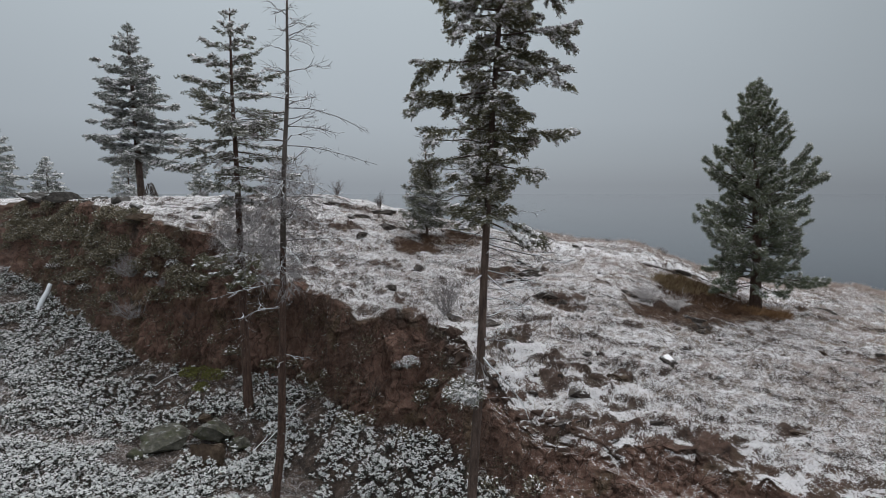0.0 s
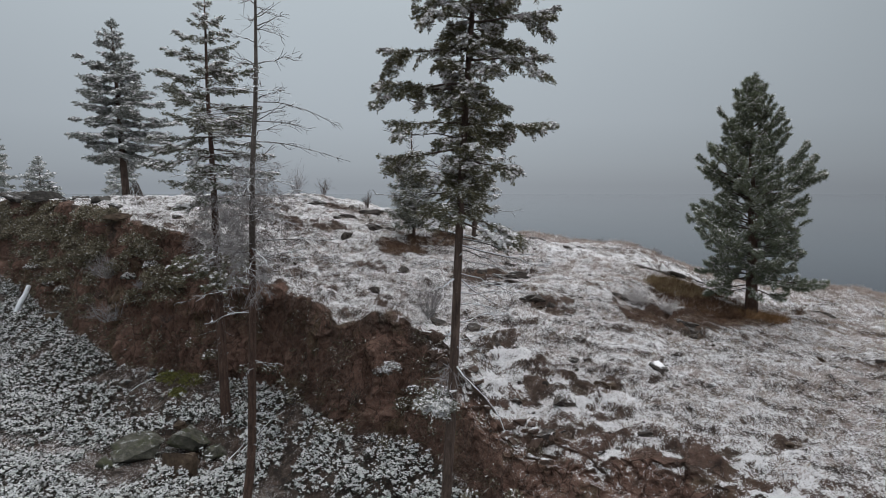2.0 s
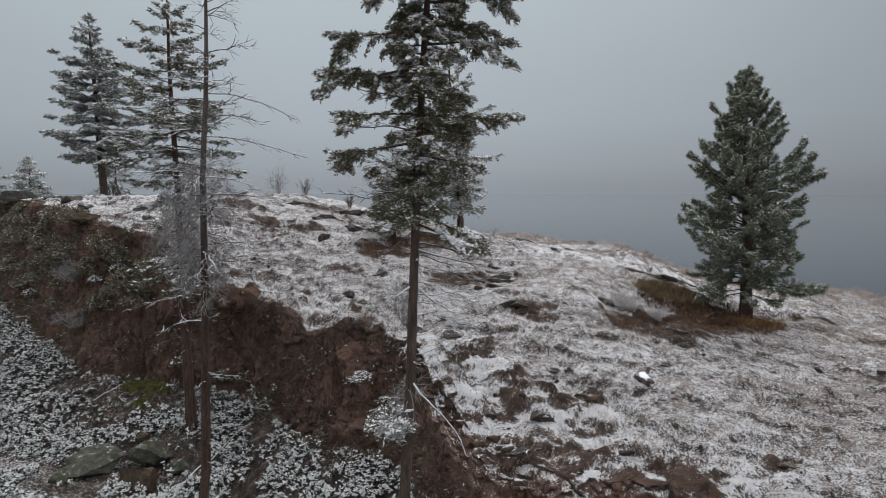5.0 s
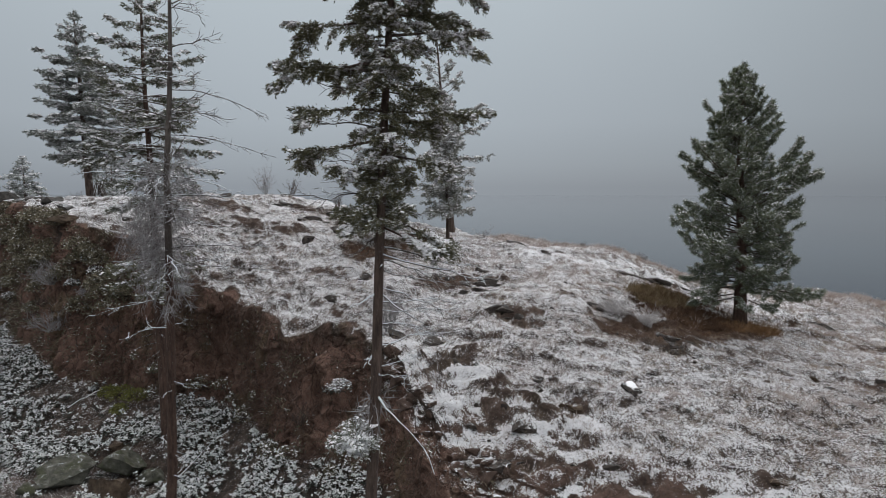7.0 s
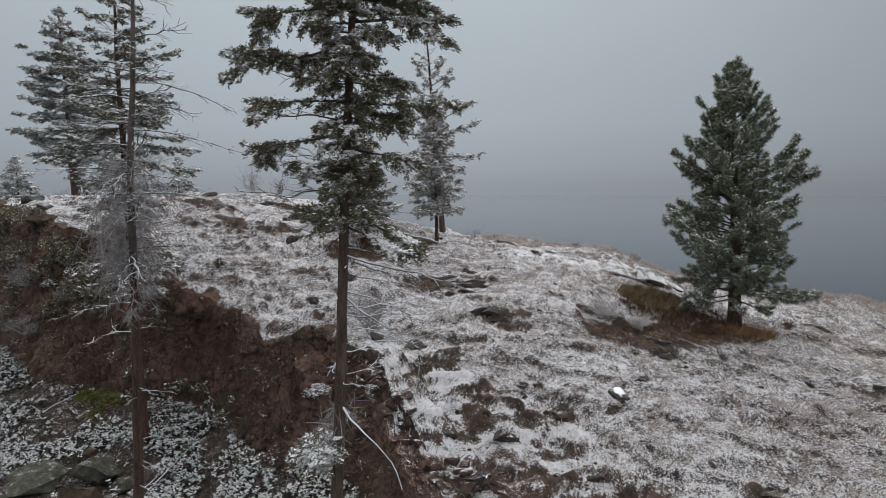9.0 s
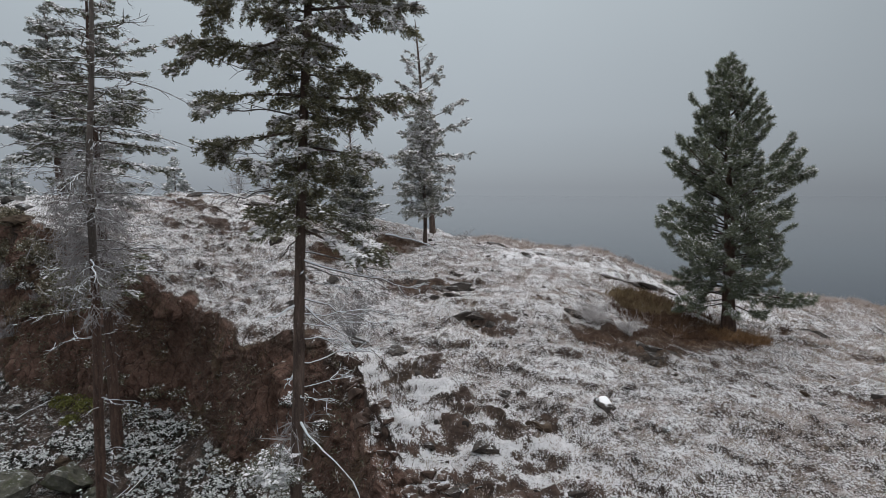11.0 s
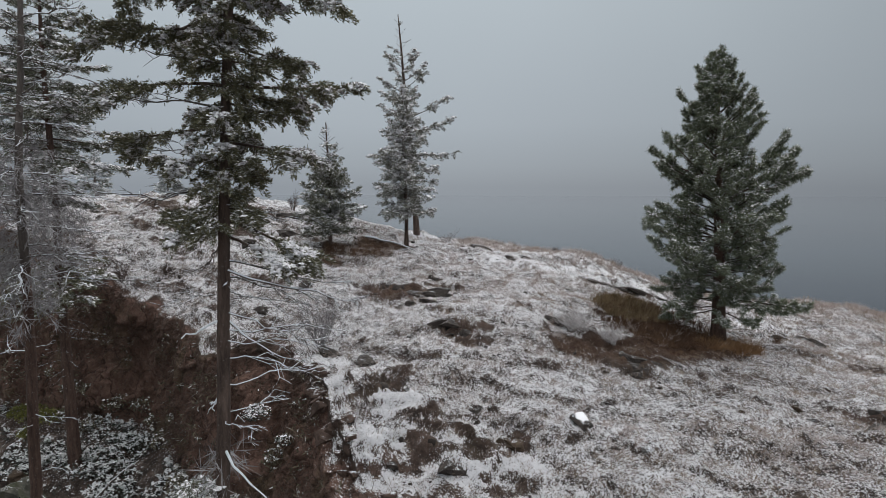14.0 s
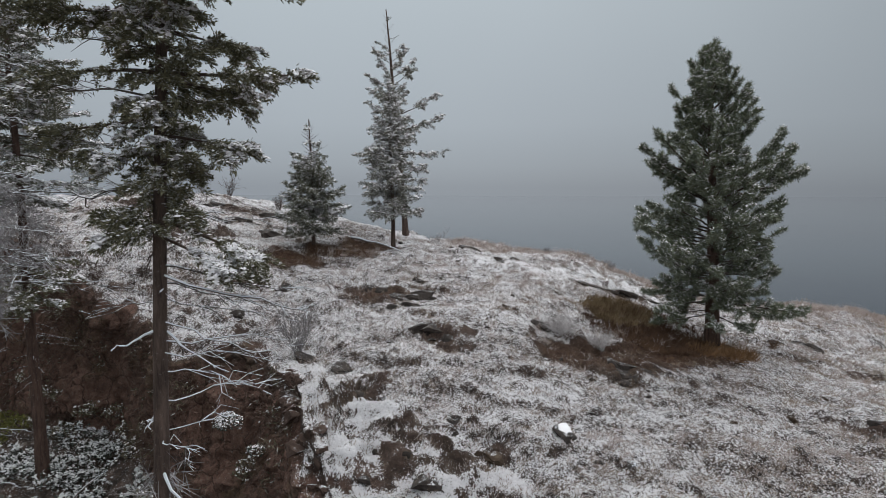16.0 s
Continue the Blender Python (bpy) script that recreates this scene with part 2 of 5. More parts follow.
# ---- materials ----
class Mat:
    """A node material in the making."""

    def __init__(self, name, rough=0.8):
        self.m = bpy.data.materials.new(name)
        self.m.use_nodes = True
        self.t = self.m.node_tree
        self.b = self.t.nodes["Principled BSDF"]
        self.b.inputs["Roughness"].default_value = rough
        self.b.inputs["Specular IOR Level"].default_value = 0.25
        self.geo = self.t.nodes.new("ShaderNodeNewGeometry")

    def n(self, kind):
        return self.t.nodes.new(kind)

    def link(self, a, b):
        self.t.links.new(a, b)

    def noise(self, scale, detail=4, rough=0.6, stretch=None):
        t = self.n("ShaderNodeTexNoise")
        t.inputs["Scale"].default_value = scale
        t.inputs["Detail"].default_value = detail
        t.inputs["Roughness"].default_value = rough
        src = self.geo.outputs["Position"]
        if stretch:
            m = self.n("ShaderNodeVectorMath")
            m.operation = "MULTIPLY"
            m.inputs[1].default_value = stretch
            self.link(src, m.inputs[0])
            src = m.outputs[0]
        self.link(src, t.inputs["Vector"])
        return t.outputs["Fac"]

    def ramp(self, fac, *stops):
        r = self.n("ShaderNodeValToRGB")
        el = r.color_ramp.elements
        while len(el) < len(stops):
            el.new(0.5)
        for e, (p, c) in zip(el, stops):
            e.position, e.color = p, (*c, 1)
        self.link(fac, r.inputs[0])
        return r.outputs[0]

    def math(self, op, a, b, clamp=False):
        m = self.n("ShaderNodeMath")
        m.operation, m.use_clamp = op, clamp
        for i, v in ((0, a), (1, b)):
            if isinstance(v, (int, float)):
                m.inputs[i].default_value = v
            else:
                self.link(v, m.inputs[i])
        return m.outputs[0]

    def range(self, v, a, b, lo=0.0, hi=1.0):
        m = self.n("ShaderNodeMapRange")
        m.interpolation_type = "SMOOTHSTEP"
        for k, q in (("From Min", a), ("From Max", b), ("To Min", lo), ("To Max", hi)):
            m.inputs[k].default_value = q
        self.link(v, m.inputs["Value"])
        return m.outputs[0]

    def mix(self, fac, a, b, mode="MIX"):
        m = self.n("ShaderNodeMix")
        m.data_type, m.blend_type = "RGBA", mode
        for i, v in ((0, fac), (6, a), (7, b)):
            if isinstance(v, tuple):
                m.inputs[i].default_value = (*v, 1)
            elif isinstance(v, (int, float)):
                m.inputs[i].default_value = v
            else:
                self.link(v, m.inputs[i])
        return m.outputs[2]

    def bump(self, height, strength=0.5, distance=0.03):
        b = self.n("ShaderNodeBump")
        b.inputs["Strength"].default_value = strength
        b.inputs["Distance"].default_value = distance
        self.link(height, b.inputs["Height"])
        self.link(b.outputs[0], self.b.inputs["Normal"])

    def up(self):
        s = self.n("ShaderNodeSeparateXYZ")
        self.link(self.geo.outputs["Normal"], s.inputs[0])
        return s.outputs["Z"]

    def done(self, color):
        self.link(color, self.b.inputs["Base Color"])
        return self.m


SNOW_A, SNOW_B = (0.83, 0.81, 0.83), (0.95, 0.93, 0.95)


def ground_material():
    k = Mat("snow_dusted_ground", 0.9)
    at = k.n("ShaderNodeAttribute")
    at.attribute_name = "cover"
    sep = k.n("ShaderNodeSeparateColor")
    k.link(at.outputs["Color"], sep.inputs[0])
    cover, rust, rock = sep.outputs[0], sep.outputs[1], sep.outputs[2]
    grain, fine, mid = k.noise(20.0, 4, 0.75), k.noise(7.0, 5, 0.75, (1.35, 0.8, 0.8)), k.noise(2.2, 6, 0.7)
    soil = k.ramp(mid, (0.3, (0.026, 0.021, 0.019)), (0.46, (0.060, 0.044, 0.037)), (0.58, (0.14, 0.104, 0.086)), (0.7, (0.25, 0.20, 0.17)))
    soil = k.mix(k.range(grain, 0.4, 0.7), soil, (0.035, 0.027, 0.022))
    cliff = k.ramp(k.noise(1.6, 9, 0.75, (1, 1, 0.6)), (0.30, (0.078, 0.046, 0.036)), (0.46, (0.175, 0.101, 0.077)), (0.6, (0.245, 0.147, 0.114)), (0.74, (0.33, 0.25, 0.21)))
    moss = k.range(k.noise(0.55, 5), 0.52, 0.66)
    cliff = k.mix(k.math("MULTIPLY", moss, 0.4), cliff, (0.115, 0.105, 0.050))
    cliff = k.mix(k.math("MULTIPLY", k.range(fine, 0.5, 0.68), 0.4), cliff, (0.036, 0.025, 0.021))
    crack = k.n("ShaderNodeTexVoronoi")
    crack.feature = "DISTANCE_TO_EDGE"
    crack.inputs["Scale"].default_value = 1.25
    warp = k.n("ShaderNodeTexNoise")
    warp.inputs["Scale"].default_value = 1.4
    warp.inputs["Detail"].default_value = 5
    k.link(k.geo.outputs["Position"], warp.inputs["Vector"])
    moved = k.n("ShaderNodeVectorMath")
    moved.operation = "MULTIPLY_ADD"
    moved.inputs[1].default_value = (1.0, 1.0, 1.0)
    k.link(warp.outputs["Color"], moved.inputs[0])
    k.link(k.geo.outputs["Position"], moved.inputs[2])
    tall = k.n("ShaderNodeVectorMath")
    tall.operation = "MULTIPLY"
    tall.inputs[1].default_value = (1.0, 1.0, 0.45)
    k.link(moved.outputs[0], tall.inputs[0])
    k.link(tall.outputs[0], crack.inputs["Vector"])
    line = k.range(crack.outputs["Distance"], 0.0, 0.055, 1.0, 0.0)
    cliff = k.mix(k.math("MULTIPLY", line, 0.5), cliff, (0.022, 0.016, 0.014))
    stone = k.range(k.noise(11, 3, 0.5), 0.62, 0.68)
    cliff = k.mix(k.math("MULTIPLY", stone, 0.5), cliff, (0.26, 0.22, 0.195))
    base = k.mix(rock, soil, cliff)
    needles = k.ramp(fine, (0.3, (0.040, 0.021, 0.014)), (0.5, (0.090, 0.048, 0.030)), (0.7, (0.17, 0.105, 0.06)))
    base = k.mix(rust, base, needles)
    # thin snow, broken by grass and soil
    v = k.math("ADD", k.math("MULTIPLY", grain, 3.1), k.math("MULTIPLY", fine, 1.5))
    v = k.math("ADD", v, k.math("MULTIPLY", mid, 0.4))
    v = k.math("ADD", v, k.math("MULTIPLY", k.up(), 1.05))
    v = k.math("ADD", v, k.math("MULTIPLY", cover, 1.7))
    fac = k.range(v, SNOW_LINE - 0.02, SNOW_LINE + 0.16)
    snow = k.ramp(fine, (0.3, SNOW_A), (0.7, SNOW_B))
    rough = k.noise(5.0, 10, 0.75)
    k.bump(k.math("ADD", k.math("ADD", k.math("MULTIPLY", rough, 1.6), k.math("MULTIPLY", grain, 0.4)), k.math("SUBTRACT", mid, k.math("MULTIPLY", k.math("MULTIPLY", line, rock), 0.7))), 1.0, 0.11)
    return k.done(k.mix(fac, base, snow))


SNOW_LINE = 4.36


def rock_material(name, dark, mid, light, snow_lo, moss=0.0):
    k = Mat(name, 0.85)
    a, b = k.noise(3.5, 8, 0.7), k.noise(14, 4, 0.6)
    c = k.ramp(a, (0.3, dark), (0.52, mid), (0.74, light))
    c = k.mix(k.math("MULTIPLY", b, 0.35), c, (0.02, 0.017, 0.015))
    if moss:
        c = k.mix(k.math("MULTIPLY", k.range(k.noise(1.7, 4), 0.45, 0.65), moss), c, (0.05, 0.055, 0.022))
    v = k.math("ADD", k.math("ADD", k.up(), k.math("MULTIPLY", k.noise(3.0, 5, 0.7), 0.7)), k.math("MULTIPLY", k.noise(17.0, 4, 0.75), 0.8))
    fac = k.range(v, snow_lo + 0.37, snow_lo + 0.60)
    k.bump(k.math("ADD", a, k.math("MULTIPLY", b, 0.3)), 0.8, 0.05)
    return k.done(k.mix(fac, c, (0.78, 0.80, 0.84)))


def bark_material(name, dark, light, snow=1.25):
    k = Mat(name, 0.9)
    a = k.noise(9, 6, 0.7, (1, 1, 0.18))
    b = k.noise(30, 3, 0.6, (1, 1, 0.3))
    c = k.ramp(a, (0.32, dark), (0.7, light))
    v = k.math("ADD", k.up(), k.math("MULTIPLY", k.noise(7, 4, 0.7), 0.9))
    k.bump(k.math("ADD", a, k.math("MULTIPLY", b, 0.4)), 0.9, 0.03)
    c = k.mix(k.math("MULTIPLY", k.range(k.noise(16, 5, 0.75), 0.58, 0.70), 0.55), c, (0.30, 0.27, 0.255))
    return k.done(k.mix(k.range(v, snow, snow + 0.15), c, (0.74, 0.77, 0.81)))


def foliage_material(name, dark, mid, light, frost=0.0):
    k = Mat(name, 0.7)
    c = k.ramp(k.geo.outputs["Random Per Island"], (0.0, dark), (0.55, mid), (1.0, light))
    c = k.mix(k.math("MULTIPLY", k.range(k.noise(0.9, 3), 0.3, 0.7), 0.55), c, dark)
    if frost:
        f = k.math("ADD", k.up(), k.math("MULTIPLY", k.noise(4, 4, 0.7), 1.0))
        c = k.mix(k.range(f, 1.3 - frost, 1.75 - frost), c, (0.60, 0.61, 0.61))
    return k.done(c)


def plain_material(name, a, b, scale=6, rough=0.85):
    k = Mat(name, rough)
    c = k.ramp(k.noise(scale, 4, 0.65), (0.3, a), (0.7, b))
    c = k.mix(k.math("MULTIPLY", k.geo.outputs["Random Per Island"], 0.4), c, a)
    return k.done(c)


def water_material():
    k = Mat("lake_water", 0.06)
    k.b.inputs["Specular IOR Level"].default_value = 0.5
    k.b.inputs["IOR"].default_value = 1.25
    w = k.noise(0.35, 3, 0.5)
    k.bump(w, 0.04, 0.1)
    return k.done(k.ramp(k.noise(0.004, 3), (0.3, (0.014, 0.020, 0.031)), (0.7, (0.018, 0.026, 0.038))))


M_GROUND = ground_material()
M_WATER = water_material()
M_ROCK = rock_material("dark_slope_rock", (0.020, 0.017, 0.016), (0.050, 0.040, 0.035), (0.11, 0.088, 0.076), 1.36)
M_ROCK_LIP = rock_material("bank_rock", (0.040, 0.028, 0.023), (0.105, 0.068, 0.054), (0.19, 0.135, 0.112), 1.22)
M_ROCK_CAP = rock_material("snow_capped_rock", (0.028, 0.026, 0.025), (0.075, 0.068, 0.062), (0.15, 0.135, 0.122), 1.30)
M_ROCK_RUST = rock_material("rusty_rock", (0.032, 0.022, 0.015), (0.080, 0.054, 0.036), (0.14, 0.105, 0.075), 1.36)
M_ROCK_MOSS = rock_material("mossy_boulder_rock", (0.034, 0.034, 0.028), (0.095, 0.092, 0.074), (0.22, 0.21, 0.18), 1.33, 0.6)
M_BARK = bark_material("fir_bark", (0.040, 0.028, 0.024), (0.155, 0.110, 0.090))
M_BARK_RED = bark_material("reddish_bark", (0.040, 0.025, 0.020), (0.13, 0.080, 0.062))
M_DEAD = bark_material("dead_grey_wood", (0.05, 0.042, 0.038), (0.16, 0.135, 0.12), 0.95)
M_SNOWY_WOOD = bark_material("snow_lined_wood", (0.07, 0.055, 0.045), (0.19, 0.155, 0.135), 0.78)
M_SNOWY_LOG = bark_material("snow_covered_wood", (0.10, 0.085, 0.075), (0.26, 0.23, 0.21), 0.1)
M_FIR = foliage_material("fir_needles", (0.092, 0.088, 0.054), (0.172, 0.162, 0.098), (0.285, 0.26, 0.165), 0.18)
# real frost, with the colour paled further to stand in for distance haze
M_FIR_FROST_HAZE = foliage_material("haze_paled_frosted_fir_needles", (0.135, 0.145, 0.128), (0.23, 0.24, 0.215), (0.36, 0.37, 0.345), 0.65)
# snowy needles of the slender pines, lightened in place of haze
M_FIR_HAZE_PALE = foliage_material("haze_paled_snowy_needles", (0.122, 0.117, 0.094), (0.218, 0.21, 0.168), (0.355, 0.335, 0.285), 0.5)
# green lifted above the needles' own tone to take in the haze
M_PINE = foliage_material("pine_needles", (0.105, 0.125, 0.085), (0.195, 0.218, 0.145), (0.32, 0.335, 0.22), 0.2)
M_FIR_DUSTED = foliage_material("dusted_fir_needles", (0.083, 0.085, 0.058), (0.155, 0.155, 0.107), (0.262, 0.252, 0.182), 0.4)
M_SNOW = plain_material("clinging_snow", SNOW_A, SNOW_B, 3)
M_FROST_TWIG = plain_material("frosted_twigs", (0.13, 0.115, 0.112), (0.52, 0.50, 0.51), 3.5)
M_HOAR = plain_material("hoar_white_twigs", (0.34, 0.31, 0.30), (0.74, 0.72, 0.73), 2.5)
M_TWIG = plain_material("bare_brown_twigs", (0.05, 0.035, 0.03), (0.16, 0.12, 0.105), 4)
M_STRAW = plain_material("dead_grass", (0.22, 0.160, 0.118), (0.50, 0.41, 0.335), 1.2)
M_STRAW_FROST = plain_material("frosted_grass", (0.42, 0.335, 0.30), (0.80, 0.73, 0.71), 0.7)
M_STRAW_RUST = plain_material("rusty_grass", (0.060, 0.034, 0.023), (0.19, 0.112, 0.068), 1.0)
M_STRAW_ORANGE = plain_material("orange_grass", (0.17, 0.09, 0.045), (0.44, 0.27, 0.145), 1.2)
M_SHRUB = foliage_material("shrub_leaves", (0.036, 0.041, 0.034), (0.075, 0.082, 0.069), (0.135, 0.14, 0.12), 0.38)
M_BRUSH = foliage_material("dark_brush", (0.095, 0.082, 0.055), (0.18, 0.155, 0.104), (0.30, 0.25, 0.18), 0.15)
M_MOSS = foliage_material("olive_moss", (0.085, 0.085, 0.024), (0.17, 0.165, 0.048), (0.27, 0.255, 0.085))
M_STRAW_TAN = plain_material("tan_grass", (0.15, 0.105, 0.06), (0.36, 0.275, 0.165), 1.4)
M_EARTH_TWIG = plain_material("earth_brown_twigs", (0.080, 0.050, 0.039), (0.22, 0.152, 0.125), 2.0)


# ---- ground and lake ----
def axis(*spans):
    """Joined runs of (start, end, step)."""
    return np.unique(np.round(np.concatenate([np.arange(a, b, d) for a, b, d in spans]), 3))


def growing(start, end, first):
    out, d = [start], first
    while abs(out[-1]) < abs(end):
        out.append(out[-1] + math.copysign(d, end - start))
        d *= 1.18
    return np.array(out[1:])


# bare rock showing on the slope, and deeper snow: centre, half widths, share
BARE = ((2.9, 34.7, 1.5, 0.9, 1.0), (6.2, 30.2, 0.9, 0.7, 0.9), (2.7, 27.6, 0.9, 0.6, 1.0), (3.6, 27.9, 0.6, 0.4, 0.9), (7.5, 24.8, 0.6, 0.45, 0.9), (6.4, 24.6, 0.8, 0.5, 0.9), (6.7, 23.4, 0.7, 0.35, 0.8), (4.3, 24.7, 0.8, 0.6, 0.9), (5.2, 25.6, 0.7, 0.4, 0.7),
        (5.6, 22.8, 1.0, 0.5, 0.9), (7.6, 21.8, 1.3, 0.5, 0.8), (3.3, 26.6, 0.7, 0.35, 0.9), (10.4, 29.7, 1.0, 0.6, 0.9), (12.0, 29.3, 2.0, 1.1, 1.0), (8.6, 32.2, 0.9, 0.3, 0.7), (14.3, 37.4, 1.8, 0.35, 1.0), (18.9, 25.6, 0.8, 1.0, 1.0), (22.5, 30.7, 0.9, 0.7, 0.9), (20.7, 31.7, 0.8, 0.3, 0.8),
        (-12.0, 43.3, 2.2, 0.8, 0.8), (-8.8, 40.6, 1.6, 0.6, 0.8), (-6.8, 40.4, 1.2, 0.6, 0.8), (-6.5, 44.4, 1.6, 0.6, 0.8), (-3.2, 35.6, 0.9, 0.5, 0.8), (-2.8, 32.6, 0.9, 0.5, 0.7), (-3.5, 41.5, 1.3, 0.5, 0.7), (5.2, 35.5, 1.4, 0.3, 0.7), (12.4, 20.5, 1.0, 0.4, 0.8), (9.0, 20.6, 1.4, 0.5, 0.8), (4.9, 32.0, 0.8, 0.3, 0.6))
DEEP = ((2.9, 25.4, 0.9, 0.8, 1.0), (3.7, 26.4, 0.8, 0.5, 1.0), (2.2, 33.2, 1.0, 0.5, 0.8), (10.6, 38.6, 3.2, 0.9, 0.9), (14.5, 38.6, 2.0, 0.6, 0.9), (7.4, 23.9, 0.8, 0.4, 0.9), (6.0, 23.9, 0.6, 0.35, 0.9), (24, 34, 2.2, 0.8, 0.7), (-4.6, 33.2, 1.2, 0.8, 0.6), (-14.5, 42, 3.0, 1.5, 0.6), (0.4, 29.9, 0.7, 0.4, 0.8), (8.6, 22.6, 0.9, 0.4, 0.8))


def blots(spots, x, y, seed):
    """Ragged spots: 1 inside, 0 outside."""
    wob = 2.4 * (fbm(x * 1.7, y * 3.0 + 0.6 * x, 0, 5, seed) - 0.5)
    m = 0 * x
    for bx, by, rx, ry, h in spots:
        q = ((x - bx) / rx) ** 2 + ((y - by + 0.3 * (x - bx)) / ry) ** 2
        near = q < 6
        m = np.where(near, np.maximum(m, h * (1 - smooth(0.35, 1.3, q + 2.2 * wob))), m)
    return m


def snow_cover(x, y, s, z, w):
    """Share of snow, of rusty needle litter and of bare rock."""
    patchy = fbm(x * 0.35, y * 0.5, 0, 3, 61) - 0.5
    streak = fbm(x * 0.45, y * 1.5 + 0.3 * x, 0, 4, 62) - 0.5
    cover = 0.70 + 0.14 * patchy + 0.15 * streak
    edge = s + 2.0 * (fbm(x * 1.1, y * 1.1, 0, 4, 63) - 0.5) + 0.3 * smooth(-1.2, 1.2, x) + 0.8 * np.exp(-((x - 0.2) / 1.0) ** 2)
    on_cliff = smooth(-w - 0.5, -w + 0.2, s) * (1 - smooth(-0.3, 0.3, edge))
    below = 1 - smooth(-w - 0.6, -w - 0.1, s)
    cover = cover - (0.54 - 0.27 * smooth(-0.5, 2.0, x)) * on_cliff - (0.30 + 0.06 * smooth(-20, -10, x)) * below
    rust = 0 * x
    for bx, by, rx, ry, h in ((13.9, 34.2, 1.7, 2.1, 1.0), (14.8, 31.6, 2.2, 2.0, 1.0), (16.7, 31.6, 1.2, 1.0, 0.8), (12.2, 29.7, 2.4, 1.2, 0.6),
                              (-1.6, 38.4, 1.7, 1.0, 0.9), (0.6, 39.8, 2.0, 1.2, 1.0), (1.9, 42.0, 1.8, 1.3, 0.9), (2.6, 34.9, 1.5, 0.7, 0.5)):
        q = ((x - bx) / rx) ** 2 + ((y - by) / ry) ** 2 + 2.0 * (fbm(x * 0.9, y * 0.9, 0, 3, 13) - 0.5)
        rust = np.maximum(rust, h * (1 - smooth(0.45, 1.25, q)))
    cover = cover - 0.50 * rust
    on_top = s > -0.3
    outcrop = smooth(0.60, 0.68, fbm(x * 1.3, y * 2.2 + 0.5 * x, 0, 4, 23)) * (0.35 + 0.65 * smooth(-3, -5, x))
    bare = blots(BARE, x, y, 24) * on_top
    deep = blots(DEEP, x, y, 25) * smooth(0.3, 0.9, s)
    rock = np.maximum(on_cliff, np.maximum(0.2 * outcrop, 0.25 * bare))
    cover = cover - 0.14 * outcrop * on_top - 0.095 * on_top - 0.04 * smooth(8, 17, x) * (s > 0) - 0.34 * bare
    # by the rim the slope breaks into bare brown steps with pads of snow between them
    near_rim = (1 - smooth(0.3, 3.0, s + 1.5 * patchy)) * smooth(0.5, 3.0, x) * (s > -0.5)
    pads = smooth(0.45, 0.53, fbm(x * 1.5, y * 2.6 + 0.6 * x, 0, 5, 26))
    cover = cover - near_rim * (0.21 - 0.36 * pads)
    rock = np.maximum(rock, 0.55 * near_rim * (1 - pads))
    cover = np.maximum(cover, np.where(s > 8, 0.96, 0.84) * deep)
    return np.clip(cover, 0, 1.05), np.clip(rust, 0, 1), np.clip(rock, 0, 1)


